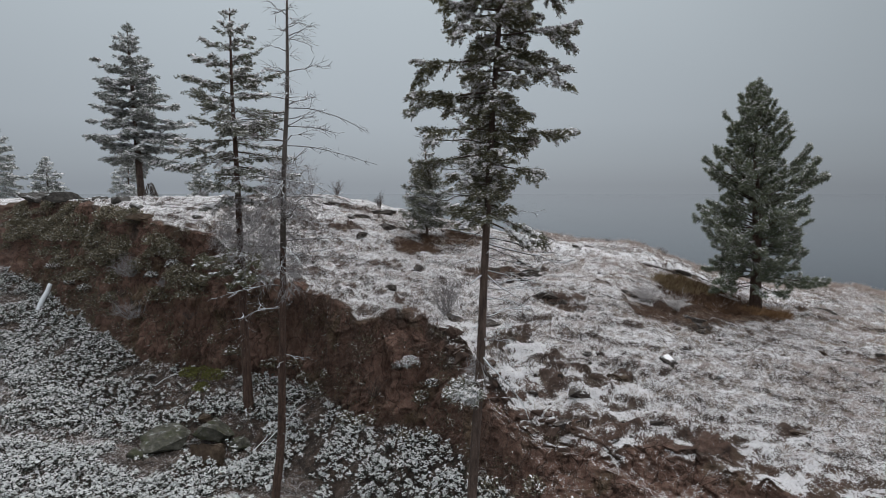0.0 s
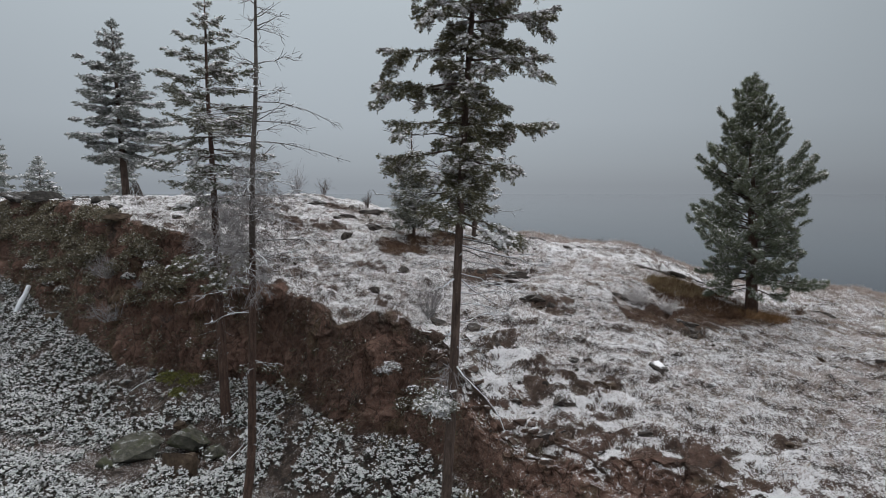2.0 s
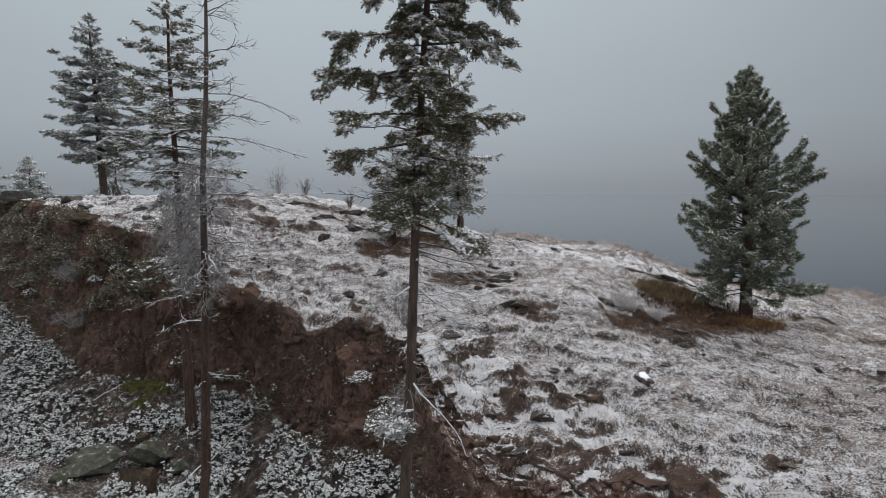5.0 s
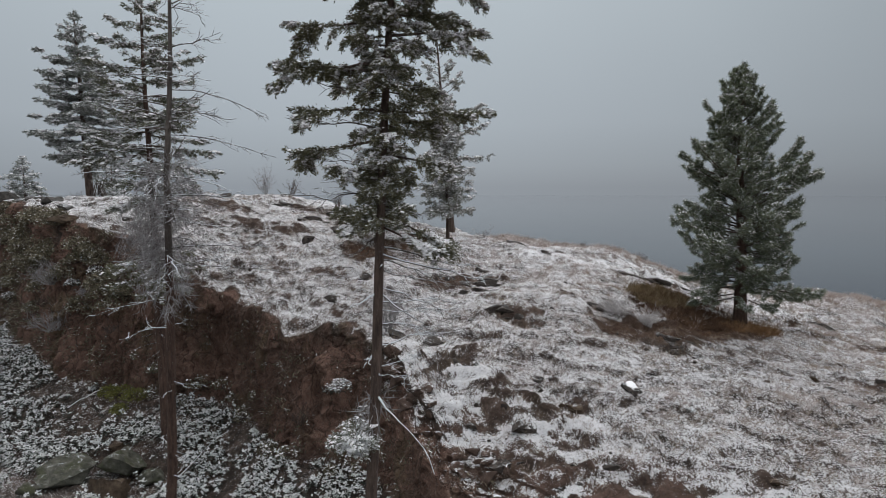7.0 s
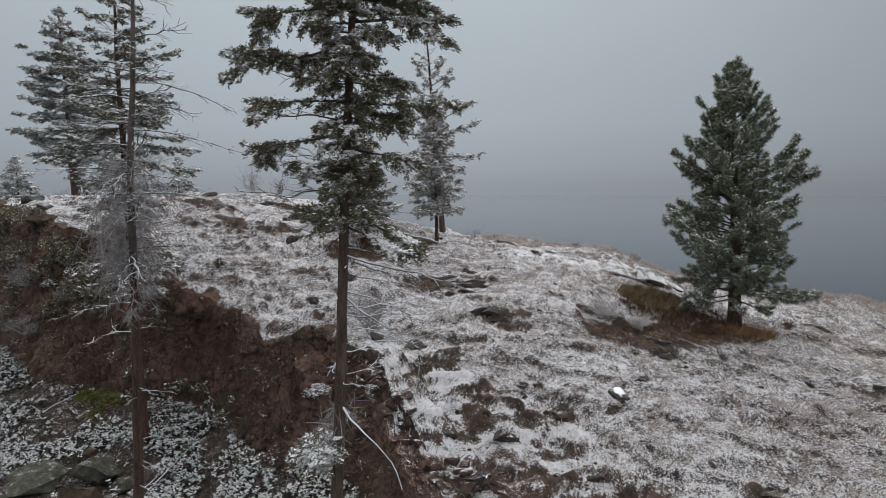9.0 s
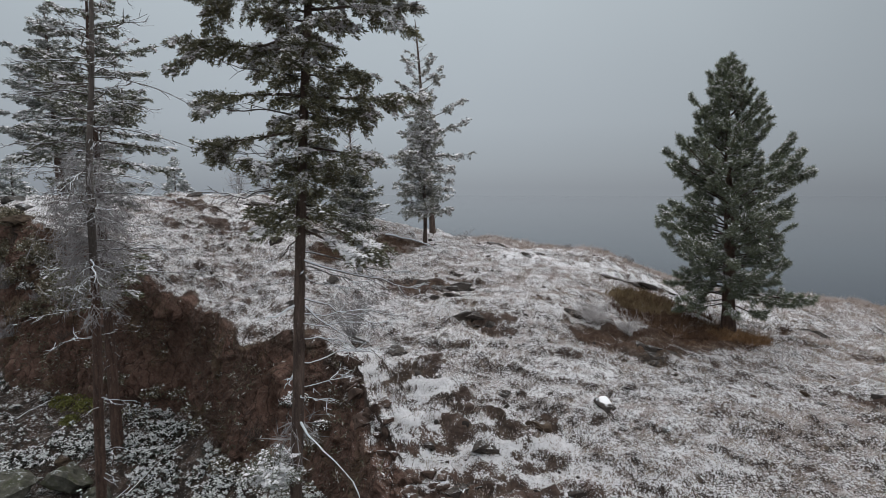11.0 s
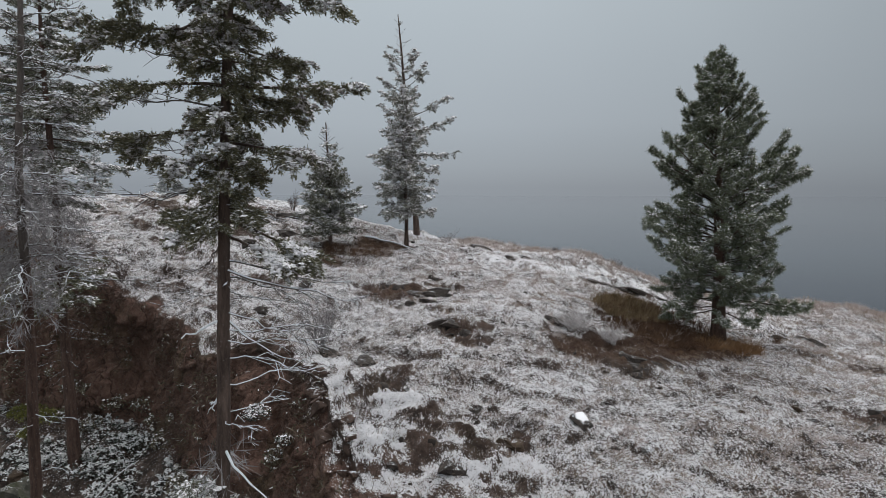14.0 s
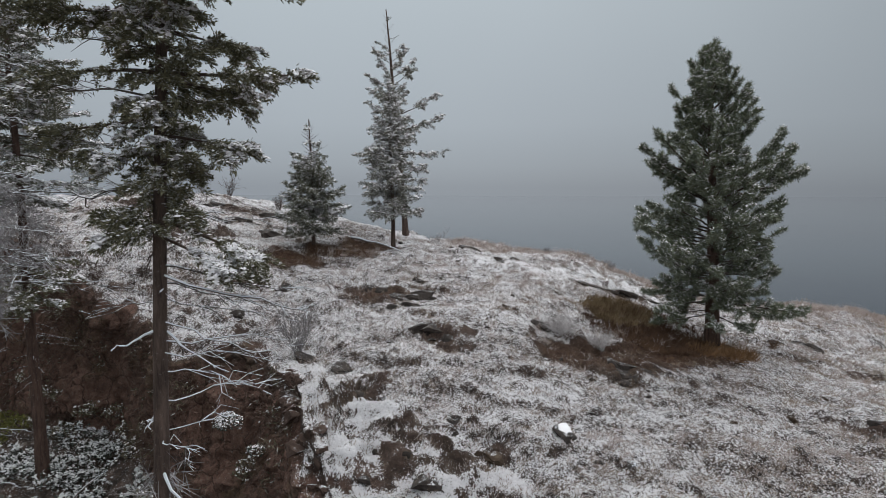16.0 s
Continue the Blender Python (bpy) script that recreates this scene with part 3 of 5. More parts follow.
def build_ground():
    xs = np.concatenate([growing(-34, -2600, 0.6)[::-1], axis((-34, -20, 0.2), (-20, 13, 0.1), (13, 27, 0.17)), growing(27, 2600, 0.4)])
    down = np.concatenate([growing(-12, -2600, 0.5)[::-1], axis((-12, -4, 0.22), (-4, 0, 0.14))])
    face = np.linspace(0, 1, 66)
    back = np.concatenate([axis((0.05, 6, 0.11), (6, 16, 0.16), (16, 30, 0.28)), growing(30, 2600, 0.4)])
    W = cliff_width(xs)[:, None]
    S = np.concatenate([-W + down[None], -W * (1 - face[None]), np.repeat(back[None], len(xs), 0)], 1)
    X = np.repeat(xs[:, None], S.shape[1], 1)
    W = np.repeat(W, S.shape[1], 1)
    Z = land(X, S)
    Y = rim_y(X) + S
    # broken faces: angular blocks that stand out or back, with cracks between them
    on = smooth(-W - 0.35, -W + 0.15, S) * (1 - smooth(-0.25, 0.15, S))
    push = np.zeros_like(X)
    k = on > 0
    x, y, z = X[k], Y[k], Z[k]
    bent = 0.8 * fbm(x * 0.5, y * 0.5, z * 0.5, 2, 94)
    big, gap = cells(x * 0.62 + bent, y * 0.3, z * 0.42 + 0.25 * x + bent, 91)
    little, gap2 = cells(x * 1.7 + bent, y * 0.8, z * 1.3 - 0.3 * x, 92)
    chip, gap4 = cells(x * 4.2 + bent, y * 2.0, z * 3.4 + 0.8 * x, 97)
    push[k] = on[k] * (0.42 * (big - 0.45) + 0.22 * (little - 0.5) + 0.16 * (chip - 0.5) - 0.10 * smooth(0.12, 0.0, gap) - 0.06 * smooth(0.10, 0.0, gap2)
                       + 0.75 * (fbm(x * 0.9, y * 0.9, z * 0.5, 4, 95) - 0.5) + 0.30 * (fbm(x * 6, y * 6, z * 6, 3, 98) - 0.5))
    # small stones and hummocks all over the slope
    lump = np.zeros_like(X)
    k = (S > 0.1) & (Y < 58) & (np.abs(X) < 34)
    x, y = X[k], Y[k]
    stone, gap3 = cells(x * 2.3, y * 3.0, 0.5, 96)
    lump[k] = smooth(0.84, 0.95, stone) * smooth(0.0, 0.3, gap3) * smooth(0.1, 0.5, S[k])
    tuss = np.zeros_like(X)
    tuss[k] = (fbm(x * 2.6, y * 3.2, 0, 3, 99) - 0.5) * smooth(0.2, 0.9, S[k])
    Z = Z + 0.09 * lump + 0.24 * tuss
    crag = np.zeros_like(X)
    k = (S > 0.05) & (Y < 50) & (np.abs(X) < 28)
    x, y = X[k], Y[k]
    rim = (1 - smooth(0.2, 3.0, S[k])) * smooth(0.0, 2.0, x)
    m = np.maximum(blots(BARE, x, y, 24), 0.8 * rim)
    block, gap5 = cells(x * 1.6 + 0.4 * y, y * 2.8, 0.5, 93)
    chip2, gap6 = cells(x * 4.0, y * 5.5, 0.5, 90)
    crag[k] = m * (0.30 * (block - 0.35) + 0.20 * (chip2 - 0.4) - 0.12 * smooth(0.10, 0.0, gap5)) * smooth(0.05, 0.5, S[k])
    Z = Z + crag
    cover, rust, rock = snow_cover(X, Y, S, Z, W)
    cover = cover + 0.16 * (vnoise(X * 2.2, Y * 3.1, 0.0, 88) > 0.62) * (crag != 0)
    cover = np.clip(cover - 0.10 * lump, 0, 1.05)
    Y = Y - push
    X2 = X - 0.35 * push
    n, m = X.shape
    v = np.stack([X2, Y, Z], -1).reshape(-1, 3)
    i = (np.arange(n - 1)[:, None] * m + np.arange(m - 1)[None]).ravel()
    buf = Buf()
    buf.add(v, np.concatenate([np.stack([i, i + m, i + m + 1], -1), np.stack([i, i + m + 1, i + 1], -1)]))
    me = buf.mesh("ground", M_GROUND, flat=False)
    col = me.color_attributes.new("cover", "FLOAT_COLOR", "POINT")
    data = np.stack([cover, rust, rock, np.ones_like(cover)], -1).reshape(-1)
    col.data.foreach_set("color", data.astype(np.float32))
    return tagged(new("ground", me), "snow-dusted rocky hillside with a brown broken cliff", "hillside", kind="structure")


build_ground()


def build_water():
    buf = Buf()
    q = 60
    xs = np.linspace(-4500, 4500, q)
    X, Y = np.meshgrid(xs, xs, indexing="ij")
    i = (np.arange(q - 1)[:, None] * q + np.arange(q - 1)[None]).ravel()
    buf.add(np.stack([X, Y, 0 * X - 52.0], -1).reshape(-1, 3), np.concatenate([np.stack([i, i + q, i + q + 1], -1), np.stack([i, i + q + 1, i + 1], -1)]))
    tagged(new("water", buf.mesh("water", M_WATER, flat=False)), "calm grey lake fading into the fog", "lake", kind="structure")


build_water()


# ---- trees ----
def stem(height, lean, r0, r1, r, bend=0.12, n=14):
    """Points and radii of a trunk that stands at the origin and leans by lean (x, y over its height)."""
    t = np.linspace(0, 1, n)
    wob = bend * np.stack([fbm(t * 3, r.uniform(0, 50), 0, 2, 1) - 0.5, fbm(t * 3, r.uniform(50, 99), 0, 2, 2) - 0.5], -1)
    wob = (wob - wob[:1]) * 2
    p = np.stack([lean[0] * t + wob[:, 0], lean[1] * t + wob[:, 1], height * t], -1)
    p[0, 2] -= 0.5
    rad = r1 + (r0 - r1) * (1 - t) ** 0.8
    rad[0] *= 1.25
    return p, rad


def along(p, t):
    q = np.linspace(0, 1, len(p))
    return np.stack([np.interp(t, q, p[:, k]) for k in range(3)], -1)


def limb(start, az, length, rise, droop, r, n=7, tip_up=0.1):
    """A curved branch: starts at an angle, sags, and lifts again at the tip."""
    t = np.linspace(0, 1, n)
    out = length * t * math.cos(math.radians(rise))
    z = length * t * math.sin(math.radians(rise)) - droop * length * t ** 2 + tip_up * length * t ** 4
    side = (fbm(t * 2.5, r.uniform(0, 99), 0, 2, 3) - 0.5) * 0.35 * length
    side -= side[0]
    ca, sa = math.cos(az), math.sin(az)
    return np.asarray(start) + np.stack([ca * out - sa * side, sa * out + ca * side, z], -1)


def twigs_on(branch, count, length, r, start=0.2, flat=0.35, fwd=1.0):
    """Origins, directions and lengths of side twigs on one branch."""
    t = np.sort(r.uniform(start, 1.0, count))
    p = along(branch, t)
    d = unit(along(np.gradient(branch, axis=0), t))
    side = unit(np.cross(d, [0, 0, 1.0]))
    sgn = r.choice([-1.0, 1.0], count)[:, None]
    dirs = unit(d * fwd * r.uniform(0.35, 1.0, (count, 1)) + side * sgn * r.uniform(0.3, 1.0, (count, 1)) + np.array([0, 0, 1.0]) * r.normal(-0.08, flat, (count, 1)))
    return p, dirs, length * (1.15 - 0.75 * t) * r.uniform(0.6, 1.3, count)


def foliage(green, snow, b, r, start=0.25, reach=0.5, dens=12, per=120, leaf=0.06, thick=0.06, droop=0.25, snowy=0.5, spread=0.25, narrow=0.36, load=None):
    """A flat fan of leafy branchlets on one bough, with snow lying along the top of them."""
    L = float(np.linalg.norm(np.diff(b, axis=0), axis=1).sum())
    n = max(4, int(L * (1 - start) * dens))
    t = np.sort(np.concatenate([r.uniform(start, 1.0, n - 1), [1.0]]))
    p, d = along(b, t), unit(along(np.gradient(b, axis=0), t))
    side = unit(np.cross(d, [0, 0, 1.0])) * r.choice([-1.0, 1.0], n)[:, None]
    a = r.uniform(0.35, 1.15, n)[:, None]
    a[-1] = 0.05
    way = unit(d * np.cos(a) + side * np.sin(a) + np.array([0, 0, 1.0]) * r.normal(0.0, spread, (n, 1)))
    share = (t - start) / max(1 - start, 1e-3)
    ln = reach * np.interp(share, [0, 0.35, 1], [0.45, 1.0, 0.55]) * r.uniform(0.55, 1.25, n)
    m = np.maximum(6, (ln * per).astype(int))
    k = np.repeat(np.arange(n), m)
    u = r.uniform(0, 1, len(k)) ** 0.8
    q = p[k] + way[k] * (ln[k] * u)[:, None] - np.array([0, 0, 1.0]) * (droop * ln[k] * u * u)[:, None]
    taper = (1.15 - 0.6 * u)[:, None]
    q1 = q + r.normal(0, thick, q.shape) * taper * [1, 1, 0.75]
    leaves(green, q1, way[k] * 0.9 + r.normal(0, 0.5, q.shape) - [0, 0, 0.12], leaf * r.uniform(0.6, 1.4, len(k)), leaf * narrow, r)
    if snowy <= 0:
        return
    c = q + r.normal(0, thick * 0.85, q.shape) * taper * [1, 1, 0.35] + np.array([0, 0, thick * 0.95])
    patch = 0.6 * vnoise(c[:, 0] * 1.3, c[:, 1] * 1.3, c[:, 2] * 0.9, 77) + 0.4 * vnoise(c[:, 0] * 4.1, c[:, 1] * 4.1, c[:, 2] * 3.3, 76)
    pick = r.uniform(size=len(k)) < snowy * (0.04 + 1.15 * smooth(0.48, 0.58, patch)) * (0.75 if load is None else load)
    flakes(snow, c[pick], (leaf * 0.42 + thick * 0.36) * r.uniform(0.5, 1.5, pick.sum()), r, 0.28)


def conifer(name, at, label, height, lean, r0, crown, seed, branches=90, base=0.35, rise=(25, -12), droop=0.22, reach=0.5, dens=10, per=90, leaf=0.09, thick=0.08,
            sag=0.3, snowy=0.5, bark=None, needles_material=None, gaps=0.25, group="", depth=None, dead=0, bare_top=0.0, far=False, low=(), wild=7, inner=0.2, tiers=0, spread=0.2, low_material=None):
    """A fir: trunk, limbs, needle crown and the snow on it. crown(h, az) is the bough's length at the height share h of the crown."""
    r = rng(seed)
    z0 = gz(*at) if depth is None else depth
    ob = thing(name, (at[0], at[1], z0), label, "tree", group)
    trunk, limbs, green, snow = Buf(), Buf(), Buf(), Buf()
    p, rad = stem(height, lean, r0, 0.025, r)
    tube(trunk, p, rad, 10 if not far else 6)
    az = r.uniform(0, 6.3)
    for i in range(branches):
        h = (i + r.uniform(0, 1)) / branches
        if tiers:
            # boughs stand in loose whorls with air between them
            h = (math.floor(h * tiers) + 0.5 + r.normal(0, 0.16)) / tiers
            h = min(max(h, 0.0), 0.995)
        t = base + (1 - base) * h
        az += 2.4 + r.normal(0, 0.5)
        L = crown(h, az) * (r.uniform(0.8, 1.15) if r.uniform() > gaps else r.uniform(0.35, 0.7))
        if L < 0.08:
            continue
        start = along(p, np.array([t]))[0]
        b = limb(start, az, L, rise[1] + (rise[0] - rise[1]) * h + r.normal(0, wild), droop * (1.15 - h), r, tip_up=0.12)
        rb = max(0.008, min(0.35 * np.interp(t, np.linspace(0, 1, len(rad)), rad), 0.012 * L + 0.008))
        one = limbs if far else Buf()
        tube(one, b, np.linspace(rb, 0.005, len(b)), 4, cap=False)
        if not far:
            part("limb", one, bark or M_BARK, ob, flat=False)
        if h > 1 - bare_top and r.uniform() < 0.9:
            continue
        foliage(green, snow, b, r, inner if L > 0.7 else 0.05, min(reach, 0.12 + 0.4 * L), dens, per, leaf, thick, sag, snowy, spread)
    for t, az, L in low:
        bough = Buf()
        b = limb(along(p, np.array([t]))[0], az, L, -8, 0.15, r, tip_up=0.1)
        tube(limbs, b, np.linspace(0.03, 0.006, len(b)), 4, cap=False)
        foliage(bough, snow, b, r, 0.05, reach, dens, 1.4 * per, leaf, thick, sag, 0.45 * snowy, spread)
        part("low_bough", bough, low_material, ob, "dark green low bough")
    for i in range(dead):
        t = base * r.uniform(0.35, 1.0)
        az = r.uniform(0, 6.3)
        L = crown(0.15, az) * r.uniform(0.3, 0.75)
        b = limb(along(p, np.array([t]))[0], az, L, -8, 0.2, r)
        tube(limbs, b, np.linspace(0.016, 0.004, len(b)), 4, cap=False)
        tp, td, tl = twigs_on(b, 5, 0.4, r)
        for q, d, l in zip(tp, td, tl):
            tube(limbs, np.stack([q, q + d * l * 0.5 + [0, 0, -0.03], q + d * l]), [0.006, 0.005, 0.003], 3, cap=False)
    part("trunk", trunk, bark or M_BARK, ob, flat=False)
    if limbs.n:
        part("limbs", limbs, bark or M_BARK, ob, flat=False)
    crown_ob = part("crown", green, needles_material or M_FIR, ob, "dark green needle sprays")
    part("snow", snow, M_SNOW, crown_ob, "thin snow lying on the needles")
    return ob, p


def lobed(az, seed, depth=0.35):
    return 1 - depth + depth * 2 * float(vnoise(np.array([2 + 1.4 * math.cos(az)]), np.array([2 + 1.4 * math.sin(az)]), 0.0, seed)[0])


def tapered(widest, at_share, low, seed=1):
    """Branch length that grows to the widest at a share of the crown and tapers to the tip."""
    def f(h, az):
        w = low + (1 - low) * min(1, h / max(at_share, 1e-3)) if h < at_share else (1 - (h - at_share) / (1 - at_share)) ** 0.85
        return widest * max(w, 0.03) * lobed(az + 5 * h, seed)
    return f


def snowy_limb(buf, pts, r0, twigs, r, twig_len=0.4, crook=0.035):
    """A bare limb with kinks and forked side twigs."""
    pts = np.asarray(pts, float)
    kink = np.cumsum(r.normal(0, crook, pts.shape), 0)
    pts = pts + (kink - kink[:1]) * np.linspace(0, 1, len(pts))[:, None] ** 0.5
    tube(buf, pts, np.linspace(r0, r0 * 0.3, len(pts)), 5)
    p, d, l = twigs_on(pts, twigs, twig_len, r, start=0.25, flat=0.4, fwd=1.9)
    for q, e, m in zip(p, d, l):
        bend = r.normal(0, 0.12, 3) * m
        tube(buf, np.stack([q, q + e * m * 0.5 + bend, q + e * m]), [r0 * 0.45, r0 * 0.35, 0.004], 4)
        f = unit(e + r.normal(0, 0.5, 3))
        tube(buf, np.stack([q + e * m * 0.5 + bend, q + e * m * 0.5 + bend + f * m * 0.45]), [r0 * 0.3, 0.003], 3)


def near_fir():
    """The tall fir in front of the cliff: separate heavy boughs, and dead snow-lined limbs below its crown."""
    x, y = 0.63, 17.75
    z0 = gz(x, y)
    H = 24.0
    r = rng(11)
    ob = thing("fir_tree", (x, y, z0), "tall dark green fir with snow-dusted boughs and dead lower limbs", "tree")
    trunk, green, snow = Buf(), Buf(), Buf()
    p, rad = stem(H, (1.3, 0.2), 0.175, 0.025, r)
    tube(trunk, p, rad, 12)
    # the long boughs to both sides: height, direction, length, rise
    long = ((15.0, 3.0, 1.9, 12), (14.4, 3.6, 1.5, 8), (13.6, 3.15, 2.3, 6), (12.65, 3.1, 2.4, 4), (12.5, 2.7, 1.7, 8), (11.6, 3.2, 2.0, 2), (10.95, 3.1, 2.2, -2), (10.3, 3.5, 1.1, -8), (9.5, 3.0, 0.95, -14), (9.2, 3.7, 0.9, -16),
            (15.4, 0.1, 1.8, 12), (14.3, -0.1, 2.2, 8), (13.8, 0.45, 1.6, 8), (13.3, 0.1, 2.1, 4), (12.3, 0.5, 1.5, 2), (11.6, -0.2, 2.3, 0), (11.5, 0.4, 1.5, -2), (10.6, -0.1, 1.5, -8), (9.2, 0.3, 1.8, -12), (8.95, -0.2, 1.6, -16))
    rest = []
    az = 0.0
    for i in range(78):
        z = 9.0 + 7.0 * (i + r.uniform()) / 78
        az += 2.4 + r.normal(0, 0.3)
        w = np.interp(z, [9.0, 10, 11, 13, 16], [0.7, 0.85, 1.05, 1.2, 1.5])
        rest.append((z, az, w * r.uniform(0.55, 1.1) * (1 - 0.25 * abs(math.cos(az))), r.uniform(-14, 12)))
    for i in range(46):
        z = 16.0 + (z0 + H - 16.4) * (i + 0.5) / 46
        az += 2.4 + r.normal(0, 0.3)
        rest.append((z, az, np.interp(i, [0, 45], [2.1, 0.3]) * r.uniform(0.6, 1.1), 12))
    for i, (z, a, L, rise) in enumerate((*long, *rest)):
        b = limb(along(p, np.array([(z - z0) / H]))[0], a, L, rise + r.normal(0, 3), r.uniform(0.08, 0.24), r, 9, 0.12)
        one = Buf()
        tube(one, b, np.linspace(0.014 * L + 0.012, 0.006, len(b)), 5, cap=False)
        part("limb", one, M_BARK, ob, flat=False)
        # the foliage sits on the outer part of long boughs, in two or three sprays
        foliage(green, snow, b, r, 0.36 if i < len(long) else 0.12, 0.42, 18, 270, 0.076, 0.040, 0.5, 0.85, 0.25, 0.31, load=1.0 if z < 10 else None)
        for k in range(2 if i < len(long) else 1):
            t = r.uniform(0.4, 0.75)
            q = along(b, np.array([t]))[0]
            c = limb(q, a + r.choice([-1, 1]) * r.uniform(0.4, 0.9), L * r.uniform(0.3, 0.5), r.uniform(-25, 12), 0.3, r, 6, 0.1)
            tube(one, c, np.linspace(0.012, 0.005, len(c)), 4, cap=False)
            foliage(green, snow, c, r, 0.1, 0.34, 20, 270, 0.076, 0.040, 0.5, 0.85, 0.3, 0.31, load=1.0 if z < 10 else None)
    part("trunk", trunk, M_BARK, ob, flat=False)
    c = part("crown", green, M_FIR, ob, "dark green needle sprays")
    part("snow", snow, M_SNOW, c, "thin snow lying on the needles")
    dead_limbs(ob, p, z0, H, rng(12))
    return ob, p


def dead_limbs(ob, p, z0, H, r):
    """Bare grey limbs under the crown, bent and lined with snow, and the broken ones that hang down."""
    for z, az, L, rise, droop, w, m in (
            (10.3, 2.9, 1.6, 14, 0.12, 0.020, M_DEAD), (11.2, 3.4, 2.0, 8, 0.05, 0.024, M_DEAD), (12.0, 3.0, 2.2, 6, 0.02, 0.022, M_DEAD), (9.75, 3.15, 2.2, -2, 0.05, 0.028, M_DEAD), (9.6, 2.7, 1.5, 16, 0.1, 0.016, M_DEAD), (9.3, 0.4, 1.9, 5, 0.2, 0.02, M_DEAD),
            (8.45, 0.35, 2.5, -6, 0.16, 0.022, M_DEAD), (8.3, 0.05, 2.6, -12, 0.14, 0.028, M_SNOWY_WOOD), (8.15, 0.6, 2.1, -12, 0.14, 0.02, M_DEAD), (7.9, 0.2, 1.7, -10, 0.2, 0.016, M_DEAD), (7.5, 0.15, 1.8, -24, 0.10, 0.020, M_SNOWY_WOOD),
            (7.15, 0.45, 2.4, 0, 0.14, 0.020, M_SNOWY_WOOD), (6.95, 0.15, 1.9, 2, 0.24, 0.016, M_SNOWY_WOOD), (6.6, 0.4, 1.9, 4, 0.42, 0.020, M_SNOWY_WOOD), (6.1, 0.45, 1.9, 0, 0.06, 0.020, M_SNOWY_WOOD), (5.5, 0.6, 1.2, 4, 0.3, 0.016, M_SNOWY_WOOD),
            (5.4, -0.4, 0.9, 2, 0.3, 0.014, M_SNOWY_WOOD), (8.7, 2.6, 1.0, 0, 0.3, 0.016, M_DEAD), (7.8, 3.3, 0.7, 4, 0.4, 0.012, M_DEAD)):
        b = Buf()
        snowy_limb(b, limb(along(p, np.array([(z - z0) / H]))[0], az, L, rise, droop, r, 10, 0.05), w, 7, r, 0.75, 0.06)
        part("dead_limb", b, m, ob, "bare grey limb lined with snow")
    for z, az, L, rise, droop in ((4.9, -0.35, 2.0, -36, 0.3), (7.42, 0.3, 1.25, -40, 0.05), (7.4, 3.75, 1.0, -42, 0.0), (6.05, 3.9, 0.75, -78, -0.1), (8.3, 0.0, 0.5, -72, 0.0), (5.9, 3.3, 0.5, -30, 0.2)):
        b = Buf()
        q = limb(along(p, np.array([(z - z0) / H]))[0], az, L, rise, droop, r, 10, 0.0)
        snowy_limb(b, q, 0.030, 1, r, 0.2)
        part("dead_limb", b, M_SNOWY_LOG, ob, "broken hanging limb white with snow")
    b = Buf()
    twig_mass(b, p, (4.3 - z0) / H, (5.2 - z0) / H, 6, (0.15, 0.45), r)
    part("twig_mass", b, M_FROST_TWIG, ob, "pale frosted dead twigs")


def hanging_broom(at):
    """A dense flat-topped clump of snow-laden needle twigs hanging by the fir's trunk."""
    r = rng(31)
    ob = thing("twig_broom", at, "round dense clump of snow-laden needle twigs hanging by the trunk", "twig clump")
    wood, green, snow = Buf(), Buf(), Buf()
    for i in range(64):
        d = unit(r.normal(size=3) * [1, 1, 0.6] + [0, 0, 0.08])
        ln = r.uniform(0.42, 0.66) * (1 - 0.3 * (d[2] < -0.2))
        c = np.stack([d * 0, d * ln * 0.5 + [0, 0, 0.04], d * ln * [1, 1, 0.8]])
        tube(wood, c, [0.012, 0.008, 0.004], 3)
        foliage(green, snow, c, r, 0.3, 0.26, 18, 130, 0.05, 0.035, 0.2, 0.8, 0.4, load=1.0)
    part("twig_mass", wood, M_DEAD, ob)
    part("needles", green, M_FIR_DUSTED, ob)
    part("snow", snow, M_SNOW, ob)


